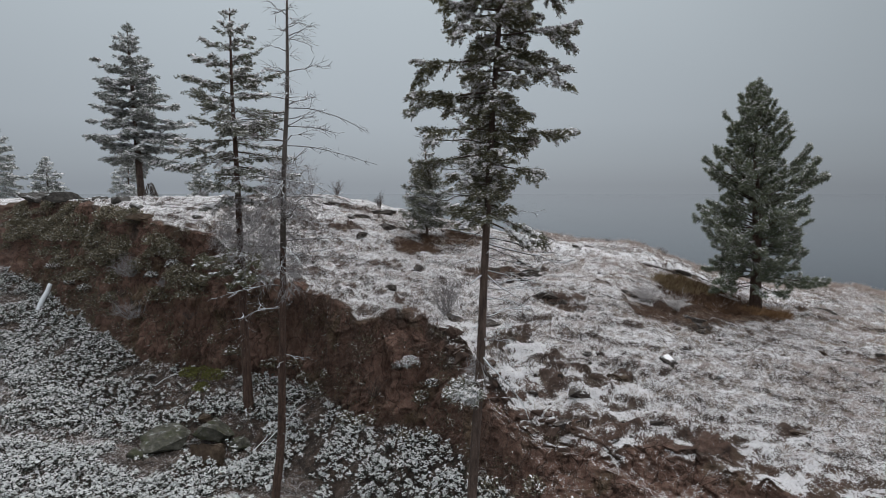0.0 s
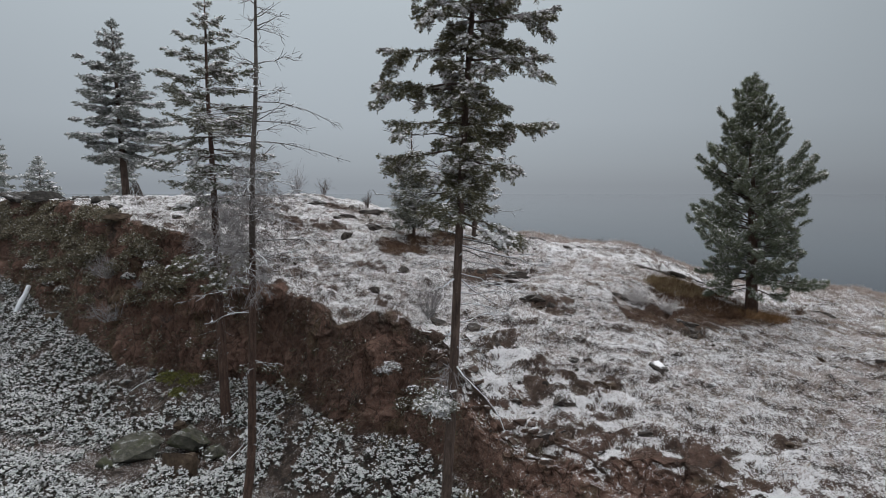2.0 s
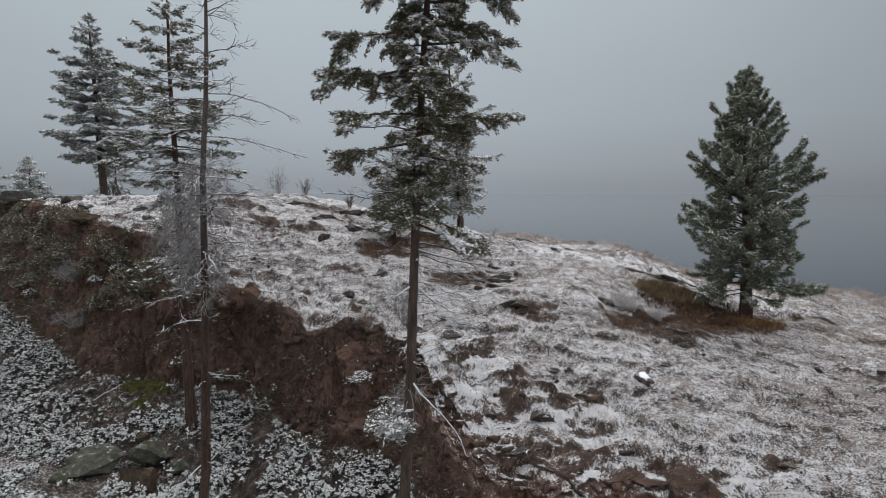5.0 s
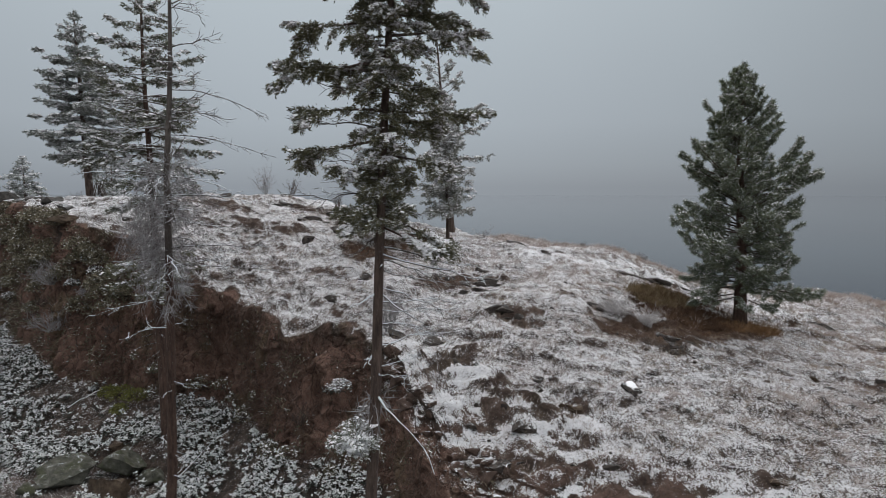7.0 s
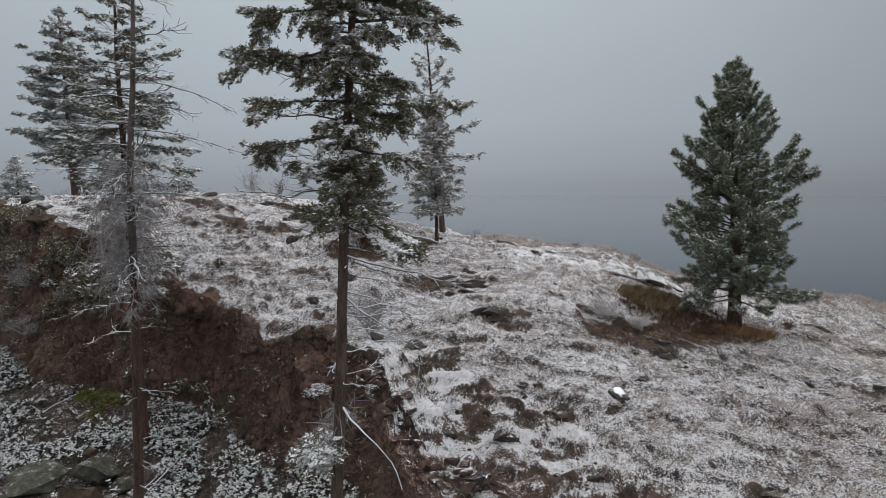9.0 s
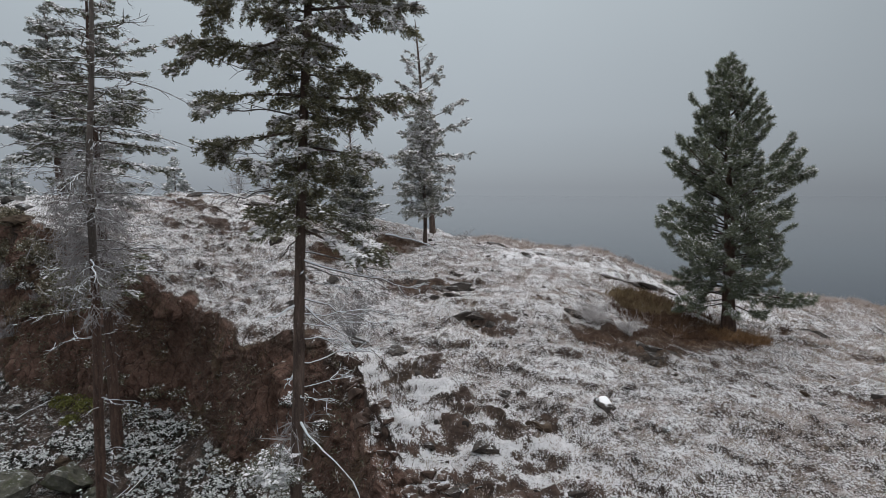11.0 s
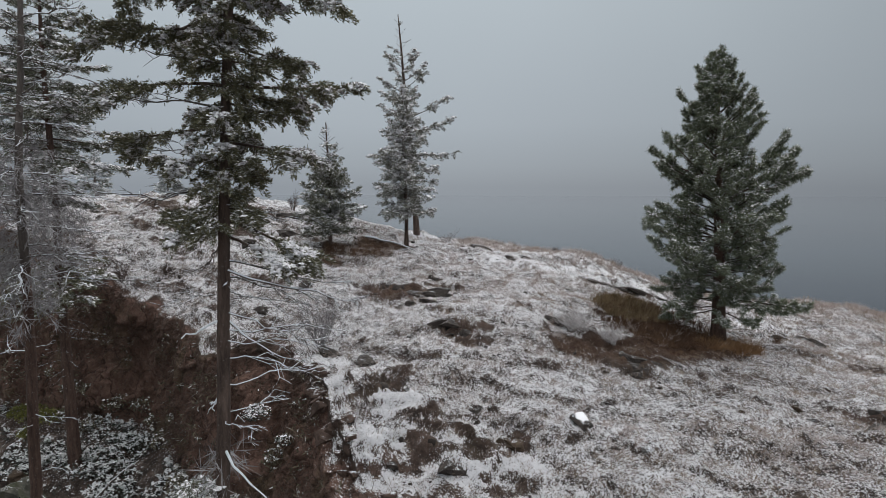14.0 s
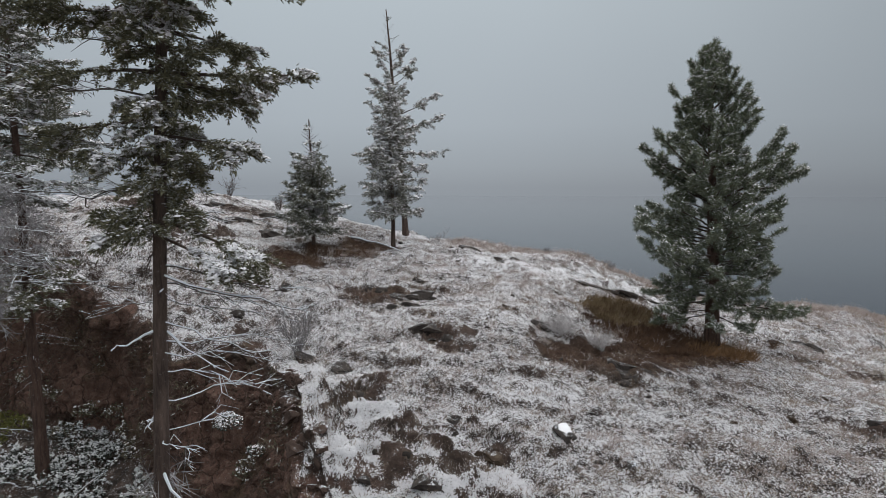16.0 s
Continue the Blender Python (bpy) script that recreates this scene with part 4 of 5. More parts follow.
def dead_snag():
    """The dead trunk with long bare limbs and a hanging mass of frosted twigs half-way up."""
    r = rng(21)
    x, y = -6.9, 23.4
    z0 = gz(x, y)
    top = 17.6
    ob = thing("dead_tree", (x, y, z0), "tall dead grey trunk with bare limbs and frosted hanging twigs", "tree")
    b = Buf()
    H = top - z0
    p, rad = stem(H, (1.05, 0.0), 0.185, 0.03, r, 0.45, 18)
    tube(b, p[:10], rad[:10], 9)
    part("trunk", b, M_BARK_RED, ob, flat=False)
    b = Buf()
    tube(b, p[9:], rad[9:], 9)
    part("top", b, M_DEAD, ob, "weathered grey dead top", flat=False)
    for i in range(48):
        h = r.uniform(0.0, 1.0)
        t = 0.50 + 0.47 * h
        b = Buf()
        L = np.interp(h, [0, 0.3, 0.6, 1], [3.6, 3.2, 1.9, 0.5]) * r.uniform(0.4, 1.1)
        snowy_limb(b, limb(along(p, np.array([t]))[0], r.uniform(0, 6.3), L, r.uniform(5, 30) - 10 * (1 - h), r.uniform(0.1, 0.4), r, 8, 0.1), 0.024, int(3 + L * 2.4), r, 0.9)
        part("limb", b, M_SNOWY_WOOD if i % 2 else M_DEAD, ob)
    for i in range(12):
        b = Buf()
        t = r.uniform(0.12, 0.42)
        snowy_limb(b, limb(along(p, np.array([t]))[0], r.uniform(0, 6.3), r.uniform(0.4, 1.3), r.uniform(0, 15), 0.2, r, 6, 0.0), 0.013, 2, r, 0.3)
        part("dead_limb", b, M_SNOWY_WOOD, ob, "short dead limb lined with snow")
    for z, az, L, rise in ((6.1, 3.05, 3.0, -4), (5.2, 2.8, 2.0, 0), (11.5, -0.1, 3.4, -4), (12.9, 0.1, 3.1, -4), (12.2, -0.25, 2.3, 0), (14.2, 0.0, 1.7, 18), (9.6, 0.3, 2.4, 4), (11.0, 3.1, 3.0, 10), (12.4, 2.95, 2.6, 12), (13.2, 3.3, 2.2, 12), (10.2, 3.3, 2.8, 10)):
        b = Buf()
        snowy_limb(b, limb(along(p, np.array([(z - z0) / H]))[0], az, L, rise, 0.22, r, 9, 0.05), 0.026, 11, r, 0.8)
        part("limb", b, M_SNOWY_WOOD if z < 7 else M_DEAD, ob)
    b = Buf()
    twig_mass(b, p, (6.2 - z0) / H, (10.9 - z0) / H, 70, (0.5, 1.7), r)
    part("twig_mass", b, M_FROST_TWIG, ob, "pale frosted hanging twigs")


def twig_mass(b, p, lo, hi, count, reach, r):
    """Fine drooping twigs that hang in a loose mass round a trunk."""
    for i in range(count):
        t = lo + (hi - lo) * r.beta(1.5, 1.5)
        L = r.uniform(*reach)
        c = limb(along(p, np.array([t]))[0], r.uniform(0, 6.3), L, r.uniform(-10, 40), r.uniform(0.3, 1.2), r, 7, 0.0)
        tube(b, c, np.linspace(0.012, 0.006, 7), 3, cap=False)
        n = int(6 + 7 * L)
        q, d, l = twigs_on(c, n, 0.7, r, 0.1, 0.7)
        d = unit(d + np.array([0, 0, -0.35]))
        leaves(b, q, d, l * 1.2, np.full(n, 0.024), r)
        q2 = np.repeat(q + d * (l * 0.5)[:, None], 3, 0)
        leaves(b, q2, r.normal(size=q2.shape) + [0, 0, -0.4], r.uniform(0.15, 0.5, len(q2)), 0.019, r)


def pine():
    """The round-shouldered pine on the slope, with tufts of long needles."""
    r = rng(41)
    x, y = 17.05, 32.5
    z0 = gz(x, y)
    H = 15.35 - z0
    ob = thing("pine_tree", (x, y, z0), "full green pine with long tufted needles lightly dusted with snow", "tree")
    trunk, green, snow = Buf(), Buf(), Buf()
    p, rad = stem(H, (-0.56, 0.0), 0.30, 0.03, r, 0.12)
    tube(trunk, p, rad, 12)
    az = 0.0
    n = 180
    zs = [4.8, 5.6, 6.4, 7.3, 8.25, 8.9, 9.5, 10.2, 10.8, 11.5, 12.0, 13.0, 14.0, 14.8, 15.3]
    west = [1.6, 2.0, 2.6, 3.3, 3.7, 2.0, 1.8, 3.2, 3.6, 2.9, 1.9, 2.1, 1.5, 0.6, 0.05]
    east = [1.5, 2.0, 2.5, 2.7, 2.6, 2.6, 2.4, 1.8, 1.4, 1.4, 1.7, 1.9, 1.7, 0.7, 0.05]
    for i in range(n):
        h = (i + r.uniform(0, 1)) / n
        az += 2.4 + r.normal(0, 0.4)
        z = 5.0 + 10.2 * h
        L = np.interp(z, zs, west) * (0.5 - 0.5 * math.cos(az)) + np.interp(z, zs, east) * (0.5 + 0.5 * math.cos(az))
        rise = np.interp(h, [0, 0.5, 1], [4, 24, 60]) + r.normal(0, 6)
        L *= r.uniform(0.78, 1.05) * (0.74 + 0.5 * float(vnoise(np.array([3 + 1.3 * math.cos(az)]), np.array([3 + 1.3 * math.sin(az)]), z * 0.8, 47)[0]))
        lift = L * math.sin(math.radians(rise)) * 0.7
        t = np.clip((z - lift - z0) / H, 0.1, 0.985)
        add_tufts(ob, green, snow, limb(along(p, np.array([t]))[0], az, L, rise, 0.08, r, 7, 0.15), L, r)
    # a limb that lifts a lobe of its own well out from the trunk, and low boughs that reach out
    for z, a, L, rise, tip in ((9.4, -0.1, 3.2, 26, 0.20), (9.2, -0.3, 2.9, 26, 0.18), (9.6, 0.15, 3.0, 30, 0.20), (9.5, 0.0, 3.3, 33, 0.24), (9.1, 0.1, 3.4, 20, 0.16), (9.3, -0.2, 3.3, 15, 0.12)):
        add_tufts(ob, green, snow, limb(along(p, np.array([(z - z0) / H]))[0], a, L, rise, 0.03, r, 8, tip), L, r, 0.66, 9)
    for z, a, L, rise, tip in ((4.9, 0.05, 3.8, -3, 0.05), (5.1, -0.15, 3.5, -4, 0.05), (5.0, -0.4, 2.6, -8, 0.05), (5.2, 0.5, 2.2, -8, 0.05), (5.7, 2.95, 2.6, -6, 0.05), (5.2, 3.3, 2.5, -8, 0.05), (5.4, -1.4, 1.8, -14, 0.05), (4.7, 3.0, 2.3, -10, 0.05), (4.7, -1.9, 1.6, -16, 0.05), (4.6, -0.9, 1.7, -14, 0.05), (4.8, 2.4, 1.8, -14, 0.05)):
        add_tufts(ob, green, snow, limb(along(p, np.array([(z - z0) / H]))[0], a, L, rise, 0.05, r, 8, tip), L, r, 0.4)
    part("trunk", trunk, M_BARK_RED, ob, flat=False)
    c = part("crown", green, M_PINE, ob, "tufts of long green needles")
    part("snow", snow, M_SNOW, c, "light dusting of snow")


def add_tufts(ob, green, snow, b, L, r, start=0.22, dens=5.5):
    """Twigs on a pine limb, each ending in a soft round tuft of long needles."""
    limbs = Buf()
    tube(limbs, b, np.linspace(0.012 * L + 0.015, 0.01, len(b)), 5, cap=False)
    k = max(3, int(L * dens))
    tp, td, tl = twigs_on(b, k, 0.62, r, start, 0.6)
    td = unit(td + [0, 0, 0.3])
    ends = np.concatenate([tp + td * tl[:, None], b[-1:]])
    dirs = np.concatenate([td, unit(b[-1:] - b[-2:-1])])
    for q, e in zip(tp, ends[:-1]):
        tube(limbs, np.stack([q, (q + e) / 2 - [0, 0, 0.03], e]), [0.014, 0.011, 0.008], 3, cap=False)
    part("limb", limbs, M_BARK, ob, flat=False)
    per = 135
    m = len(ends)
    d = unit(np.repeat(dirs, per, 0) * 0.55 + unit(r.normal(size=(m * per, 3))))
    o = np.repeat(ends, per, 0) - np.repeat(dirs, per, 0) * r.uniform(0, 0.34, (m * per, 1))
    needles(green, o, d, r.uniform(0.14, 0.25, m * per), 0.024, r)
    white = np.repeat(r.uniform(0, 1, m) ** 1.6, per)
    pick = (r.uniform(size=m * per) < 0.42 * white) & (d[:, 2] > 0.1)
    flakes(snow, o[pick] + d[pick] * 0.13 + [0, 0, 0.02], r.uniform(0.018, 0.05, pick.sum()), r, 0.6)


def bare_shrub(name, at, label, height, spread, stems, seed, material, depth=4, up=0.5, group="", r0=0.014, z=None):
    """A leafless shrub: forking twigs from one foot."""
    r = rng(seed)
    ob = thing(name, (at[0], at[1], gz(*at) if z is None else z), label, "shrub", group)
    b = Buf()
    p = np.zeros((stems, 3)) + r.normal(0, 0.06 * spread, (stems, 3)) * [1, 1, 0] - [0, 0, 0.05]
    a = r.uniform(0, 6.3, stems)
    d = unit(np.stack([np.cos(a) * spread, np.sin(a) * spread, np.full(stems, height)], -1) * r.uniform(0.4, 1, (stems, 3)) + [0, 0, 0.3 * height])
    ln = np.full(stems, height * 0.42) * r.uniform(0.6, 1.2, stems)
    wid = r0
    for g in range(depth):
        e = p + d * ln[:, None]
        if g < 2:
            for q, f, k in zip(p, e, range(len(p))):
                tube(b, np.stack([q, (q + f) / 2 + r.normal(0, 0.03, 3) * height, f]), [wid, wid * 0.85, wid * 0.7], 3, cap=False)
        else:
            leaves(b, p, d, ln * 1.1, max(wid * 1.3, 0.009), r)
        kids = 3 if g < 2 else 4
        t = r.uniform(0.35, 1.0, (len(p), kids, 1))
        p2 = (p[:, None] + (e - p)[:, None] * t).reshape(-1, 3)
        d2 = unit(np.repeat(d, kids, 0) + r.normal(0, 0.55, (len(p2), 3)) + [0, 0, up * 0.3])
        ln = np.repeat(ln, kids) * r.uniform(0.4, 0.75, len(p2))
        p, d = p2, d2
        wid *= 0.68
    part("twig_mass", b, material, ob)
    return ob


def leafy_mass(green, snow, at, radius, height, count, r, size=0.09, snowy=0.6):
    d = unit(r.normal(size=(count, 3)))
    d[:, 2] = np.abs(d[:, 2])
    k = r.uniform(0.35, 1.0, count) ** 0.5
    p = np.asarray(at) + d * k[:, None] * [radius, radius, height]
    leaves(green, p, r.normal(size=(count, 3)) + d * 0.6, size * r.uniform(0.7, 1.4, count), size * 0.7, r)
    pick = (r.uniform(size=count) < snowy) & (d[:, 2] > 0.2)
    flakes(snow, p[pick] + [0, 0, size * 0.35], size * 0.62 * r.uniform(0.6, 1.3, pick.sum()), r)


fir_ob, fir_pts = near_fir()
hanging_broom((0.66, 17.7, 3.75))
dead_snag()
pine()

cliff_fir, cliff_fir_pts = conifer("fir_tree", (-10.45, 31.5), "dark fir with snow-dusted drooping boughs at the cliff foot", 20.8, (-0.4, 0.0), 0.25,
                                   tapered(2.9, 0.30, 0.35, 6), 51, branches=82, base=0.52, inner=0.06, rise=(22, -6), droop=0.16, reach=0.75, dens=9, per=105, leaf=0.12, thick=0.06, sag=0.25, snowy=0.75, spread=0.16, tiers=13, low_material=M_FIR,
                                   needles_material=M_FIR_DUSTED, bark=M_BARK_RED, dead=30,
                                   low=((0.40, 3.3, 2.0), (0.385, 2.5, 1.9), (0.41, 0.2, 1.8), (0.37, 5.2, 1.7), (0.42, 4.2, 2.0), (0.36, 6.0, 1.5), (0.43, 1.2, 1.7), (0.375, 3.9, 1.9), (0.35, 4.6, 1.5), (0.395, 5.6, 1.8)))
mass = Buf()
twig_mass(mass, cliff_fir_pts, 0.40, 0.57, 52, (0.8, 2.2), rng(57))
part("twig_mass", mass, M_FROST_TWIG, cliff_fir, "pale frosted dead twigs")
# the ridge fir's needles carry haze in their colour besides frost
conifer("fir_tree", (-27.2, 54.9), "grey-green frosted fir, paled for haze, on the ridge with a bare lower trunk", 16.0, (-0.6, 0), 0.34,
        tapered(4.1, 0.12, 0.75, 8), 52, branches=125, base=0.25, inner=0.06, rise=(20, -8), droop=0.12, reach=1.1, dens=6.5, per=75, leaf=0.20, thick=0.085, sag=0.2, snowy=0.95, spread=0.12, tiers=13, needles_material=M_FIR_FROST_HAZE)
conifer("young_fir", (-1.05, 39.9), "young fir with a dead leader above green boughs", 6.6, (-0.1, 0), 0.10,
        tapered(1.7, 0.18, 0.7, 9), 53, branches=150, base=0.10, inner=0.03, rise=(35, -5), droop=0.12, reach=0.45, dens=15, per=125, leaf=0.10, thick=0.06, snowy=0.5, spread=0.4, bare_top=0.36, needles_material=M_FIR_DUSTED)
conifer("pine_tree", (2.94, 42.6), "slender pine with frosted grey-green foliage paled for haze", 9.5, (-0.3, 0), 0.13,
        tapered(1.9, 0.25, 0.8, 10), 54, branches=110, base=0.20, inner=0.05, rise=(35, 0), droop=0.12, reach=0.55, dens=11, per=100, leaf=0.12, thick=0.08, snowy=0.8, spread=0.45, needles_material=M_FIR_HAZE_PALE, gaps=0.3)
conifer("pine_tree", (3.3, 48.0), "tall thin pine with sparse frosted boughs paled for haze and a half-dead top", 14.6, (-1.2, 0), 0.21,
        tapered(2.9, 0.25, 0.8, 14), 55, branches=58, base=0.24, rise=(38, 0), droop=0.1, reach=0.6, dens=9, per=95, leaf=0.13, thick=0.075, snowy=0.9, spread=0.4, needles_material=M_FIR_HAZE_PALE, gaps=0.45, bare_top=0.22, inner=0.3)
# far firs: fog is put into the pale needle colour
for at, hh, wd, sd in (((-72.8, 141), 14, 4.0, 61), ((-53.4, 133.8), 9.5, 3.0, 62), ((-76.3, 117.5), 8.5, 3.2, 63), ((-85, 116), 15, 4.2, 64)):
    conifer("distant_fir", at, "small frosted fir coloured paler for the fog it stands back in", hh, (0, 0), 0.2, tapered(wd, 0.1, 0.8, sd), sd, branches=60, base=0.08,
            reach=1.3, dens=6, per=34, leaf=0.36, thick=0.2, snowy=0.35, needles_material=M_FIR_FROST_HAZE, far=True, group="firs in the fog")


# ---- rocks ----
def unit_ball():
    bm = bmesh.new()
    bmesh.ops.create_icosphere(bm, subdivisions=3, radius=1.0)
    out = np.array([q.co[:] for q in bm.verts]), np.array([[q.index for q in k.verts] for k in bm.faces])
    bm.free()
    return out


BALL = unit_ball()


def rock_mesh(buf, size, seed, cuts=18, rough=0.10, at=(0, 0, 0), square=4.0, dip=0.0):
    """An angular stone: a rounded block cut by random planes, then roughened. dip: degrees by which it leans along x."""
    r = rng(seed)
    v, f = BALL[0].copy(), BALL[1]
    v = v / np.maximum((np.abs(v) ** square).sum(1, keepdims=True) ** (1 / square), 0.2)
    for _ in range(cuts):
        d = unit(r.normal(size=3))
        h = r.uniform(0.42, 0.92)
        over = np.maximum(v @ d - h, 0)
        v = v - over[:, None] * d
    n = fbm(v[:, 0] * 2.6 + seed, v[:, 1] * 2.6, v[:, 2] * 3.6, 4, seed) - 0.5
    v = v * (1 + rough * 3 * n)[:, None] * np.asarray(size)
    c, q = math.cos(math.radians(dip)), math.sin(math.radians(dip))
    v = np.stack([c * v[:, 0] + q * v[:, 2], v[:, 1], -q * v[:, 0] + c * v[:, 2]], -1)
    buf.add(v + np.asarray(at), f)


def rock(name, x, y, size, turn, material, label, seed, sink=0.35, tilt=(0, 0), group="rocks on the slope", dz=0.0):
    b = Buf()
    rock_mesh(b, (size[0] / 2, size[1] / 2, size[2] / 2), seed, 13, 0.19)
    ob = new(name, b.mesh(name, material))
    ob.matrix_world = pose(x, y, gz(x, y) + size[2] * (0.5 - sink) + dz, tilt[0], tilt[1], turn)
    return tagged(ob, label, "rock", group)


def slope_tilt(x, y):
    e = 0.4
    z = ground_z(np.array([x, x, x + e, x - e]), np.array([y + e, y - e, y, y]))
    return math.degrees(math.atan2(z[0] - z[1], 2 * e)), -math.degrees(math.atan2(z[2] - z[3], 2 * e))


def ledge(x, y, w, d, h, turn, seed, material=None, label="dark layered rock ledge half buried in the snowy slope", sink=0.72):
    """A low outcrop of broken slabs: its back is buried in the slope, its face stands free."""
    r = rng(seed)
    a, b = slope_tilt(x, y)
    buf = Buf()
    n = int(r.integers(2, 4)) if w > 0.6 else 1
    dip = r.uniform(2, 11)
    for i in range(n):
        rock_mesh(buf, (w * r.uniform(0.34, 0.55), d * r.uniform(0.45, 0.65), h * r.uniform(0.45, 0.75)), seed * 7 + i, 15, 0.13,
                  (w * r.uniform(-0.35, 0.35), d * r.uniform(-0.3, 0.3), h * r.uniform(-0.25, 0.2)), 4.5, dip + r.normal(0, 5))
    ob = new("rock", buf.mesh("rock", material or M_ROCK))
    ob.matrix_world = pose(x, y, gz(x, y) + h * (0.45 - sink), a * 0.35, b * 0.7, turn)
    return tagged(ob, label, "rock", "rocks on the slope")


def slope_rocks():
    for i, (x, y, w, d, h, t) in enumerate((
            (6.1, 30.2, 2.0, 1.0, 0.65, -12), (5.4, 30.9, 1.3, 0.7, 0.4, -8), (7.7, 42.8, 1.5, 0.7, 0.45, -8), (9.8, 44.2, 1.2, 0.7, 0.5, 5),
            (9.9, 40.0, 1.6, 0.6, 0.4, -10), (13.3, 37.4, 1.2, 0.4, 0.24, -4), (14.7, 37.3, 1.3, 0.4, 0.24, 4), (16.0, 37.4, 1.1, 0.4, 0.2, 4),
            (22.2, 34.4, 1.0, 0.6, 0.35, 0), (20.8, 34.6, 0.8, 0.5, 0.25, 10), (19.2, 25.6, 1.4, 1.1, 0.6, 20), (20.3, 26.6, 1.2, 1.0, 0.5, -20), (18.7, 24.4, 0.8, 0.6, 0.3, -20),
            (10.5, 29.6, 1.3, 0.6, 0.4, -10), (11.6, 29.1, 1.5, 0.7, 0.45, -16), (12.8, 28.6, 1.2, 0.6, 0.35, -10), (12.0, 28.2, 0.9, 0.5, 0.3, -12), (9.6, 31.4, 1.0, 0.6, 0.4, 0), (10.8, 31.9, 1.0, 0.7, 0.45, 10),
            (3.6, 34.8, 1.8, 0.8, 0.6, -10), (4.6, 34.2, 1.5, 0.8, 0.5, -15), (2.9, 35.6, 1.3, 0.7, 0.5, -5), (5.0, 36.3, 1.0, 0.5, 0.35, 0), (4.0, 33.3, 1.1, 0.6, 0.4, -12),
            (-4.2, 44.0, 1.5, 0.7, 0.5, 0), (-6.0, 42.3, 1.2, 0.7, 0.4, 10), (-3.0, 41.0, 1.6, 0.7, 0.5, -5), (-5.2, 39.2, 1.0, 0.6, 0.4, 0), (-12.5, 46.5, 1.4, 0.7, 0.45, 5), (-8.0, 45.0, 1.3, 0.8, 0.4, 0),
            (-1.8, 35.4, 0.9, 0.6, 0.4, 0), (-2.6, 33.4, 1.0, 0.6, 0.35, -5), (0.9, 30.4, 1.4, 0.7, 0.5, -20), (2.2, 29.2, 1.2, 0.6, 0.4, -25), (3.3, 27.2, 1.0, 0.6, 0.4, -30))):
        ledge(x, y, 1.25 * w, 1.25 * d, 1.15 * h, t, 200 + i)
    for i, (x, y, w, d, h, t) in enumerate(((7.5, 24.8, 1.0, 0.5, 0.24, -28), (12.4, 20.6, 1.2, 0.5, 0.22, -20))):
        ledge(x, y, w, d, h, t, 260 + i, M_ROCK_RUST, "rust-brown flat rock showing through the snow", 0.8)
    for i, (x, y, w, d, h, t) in enumerate(((6.6, 22.9, 0.9, 0.5, 0.3, -20), (5.6, 24.0, 0.9, 0.5, 0.3, -15), (4.6, 25.0, 0.8, 0.5, 0.35, -30), (7.9, 21.9, 0.8, 0.4, 0.25, 0), (4.7, 22.9, 1.0, 0.6, 0.4, -20), (3.9, 26.9, 0.9, 0.5, 0.35, -30), (6.4, 25.9, 0.7, 0.4, 0.25, -20))):
        ledge(x, y, w, d, h, t, 270 + i, M_ROCK, "dark broken rock showing through the snow", 0.72)
    # broken rock along the lip of the bank
    r = rng(78)
    for i in range(30):
        x = 0.2 + 4.6 * (i + r.uniform()) / 30
        y = float(rim_y(np.array([x]))[0]) + r.uniform(-0.9, 0.5)
        w = r.uniform(0.35, 0.95)
        ledge(x, y, w, w * r.uniform(0.5, 0.8), w * r.uniform(0.4, 0.7), r.uniform(-60, -10), 520 + i, M_ROCK_LIP, "brown broken rock on the lip of the bank", 0.55)
    # smaller stones, most of them gathered round the outcrops
    r = rng(77)
    knots = ((6.1, 30.2), (5.0, 34.0), (3.2, 35.0), (7.7, 42.8), (11, 39), (11.4, 30.4), (20, 26), (-4, 42), (-6, 44), (-10, 46), (2, 29.4), (5, 24.5), (7, 23.2), (4.4, 22.9), (8.2, 38.6), (9, 34.5), (13, 26.5), (8.6, 28.4))
    k = 0
    while k < 120:
        if r.uniform() < 0.65:
            c = knots[int(r.integers(len(knots)))]
            x, y = c[0] + r.normal(0, 1.5), c[1] + r.normal(0, 0.9)
        else:
            x, y = r.uniform(-14, 26), r.uniform(19, 46)
        s = y - float(rim_y(np.array([x]))[0])
        if s < 0.4 or (x - 14.6) ** 2 / 7 + (y - 32.8) ** 2 / 8 < 1:
            continue
        w = r.uniform(0.16, 0.55) ** 1.1
        ledge(x, y, w, w * r.uniform(0.4, 0.8), w * r.uniform(0.3, 0.55), r.uniform(-35, 15), 300 + k,
              M_ROCK if r.uniform() < 0.9 else M_ROCK_RUST, "small dark stone poking through the thin snow", 0.66)
        k += 1
    rock("rock", 9.55, 24.85, (0.62, 0.95, 0.40), 20, M_ROCK, "tilted stone slab with a cap of snow", 401, 0.55, (14, 0))
    b = Buf()
    rock_mesh(b, (0.22, 0.34, 0.045), 402, 9, 0.26, square=2.4)
    ob = new("snow_cap", b.mesh("snow_cap", M_SNOW, flat=False))
    ob.matrix_world = pose(9.57, 24.93, gz(9.55, 24.85) + 0.13, 22, -4, 10)
    tagged(ob, "thick white cap of snow lying on a stone", "snow")
    rock("rock", 11.1, 23.5, (0.34, 0.3, 0.13), 0, M_ROCK_CAP, "small stone covered with snow", 403, 0.3)


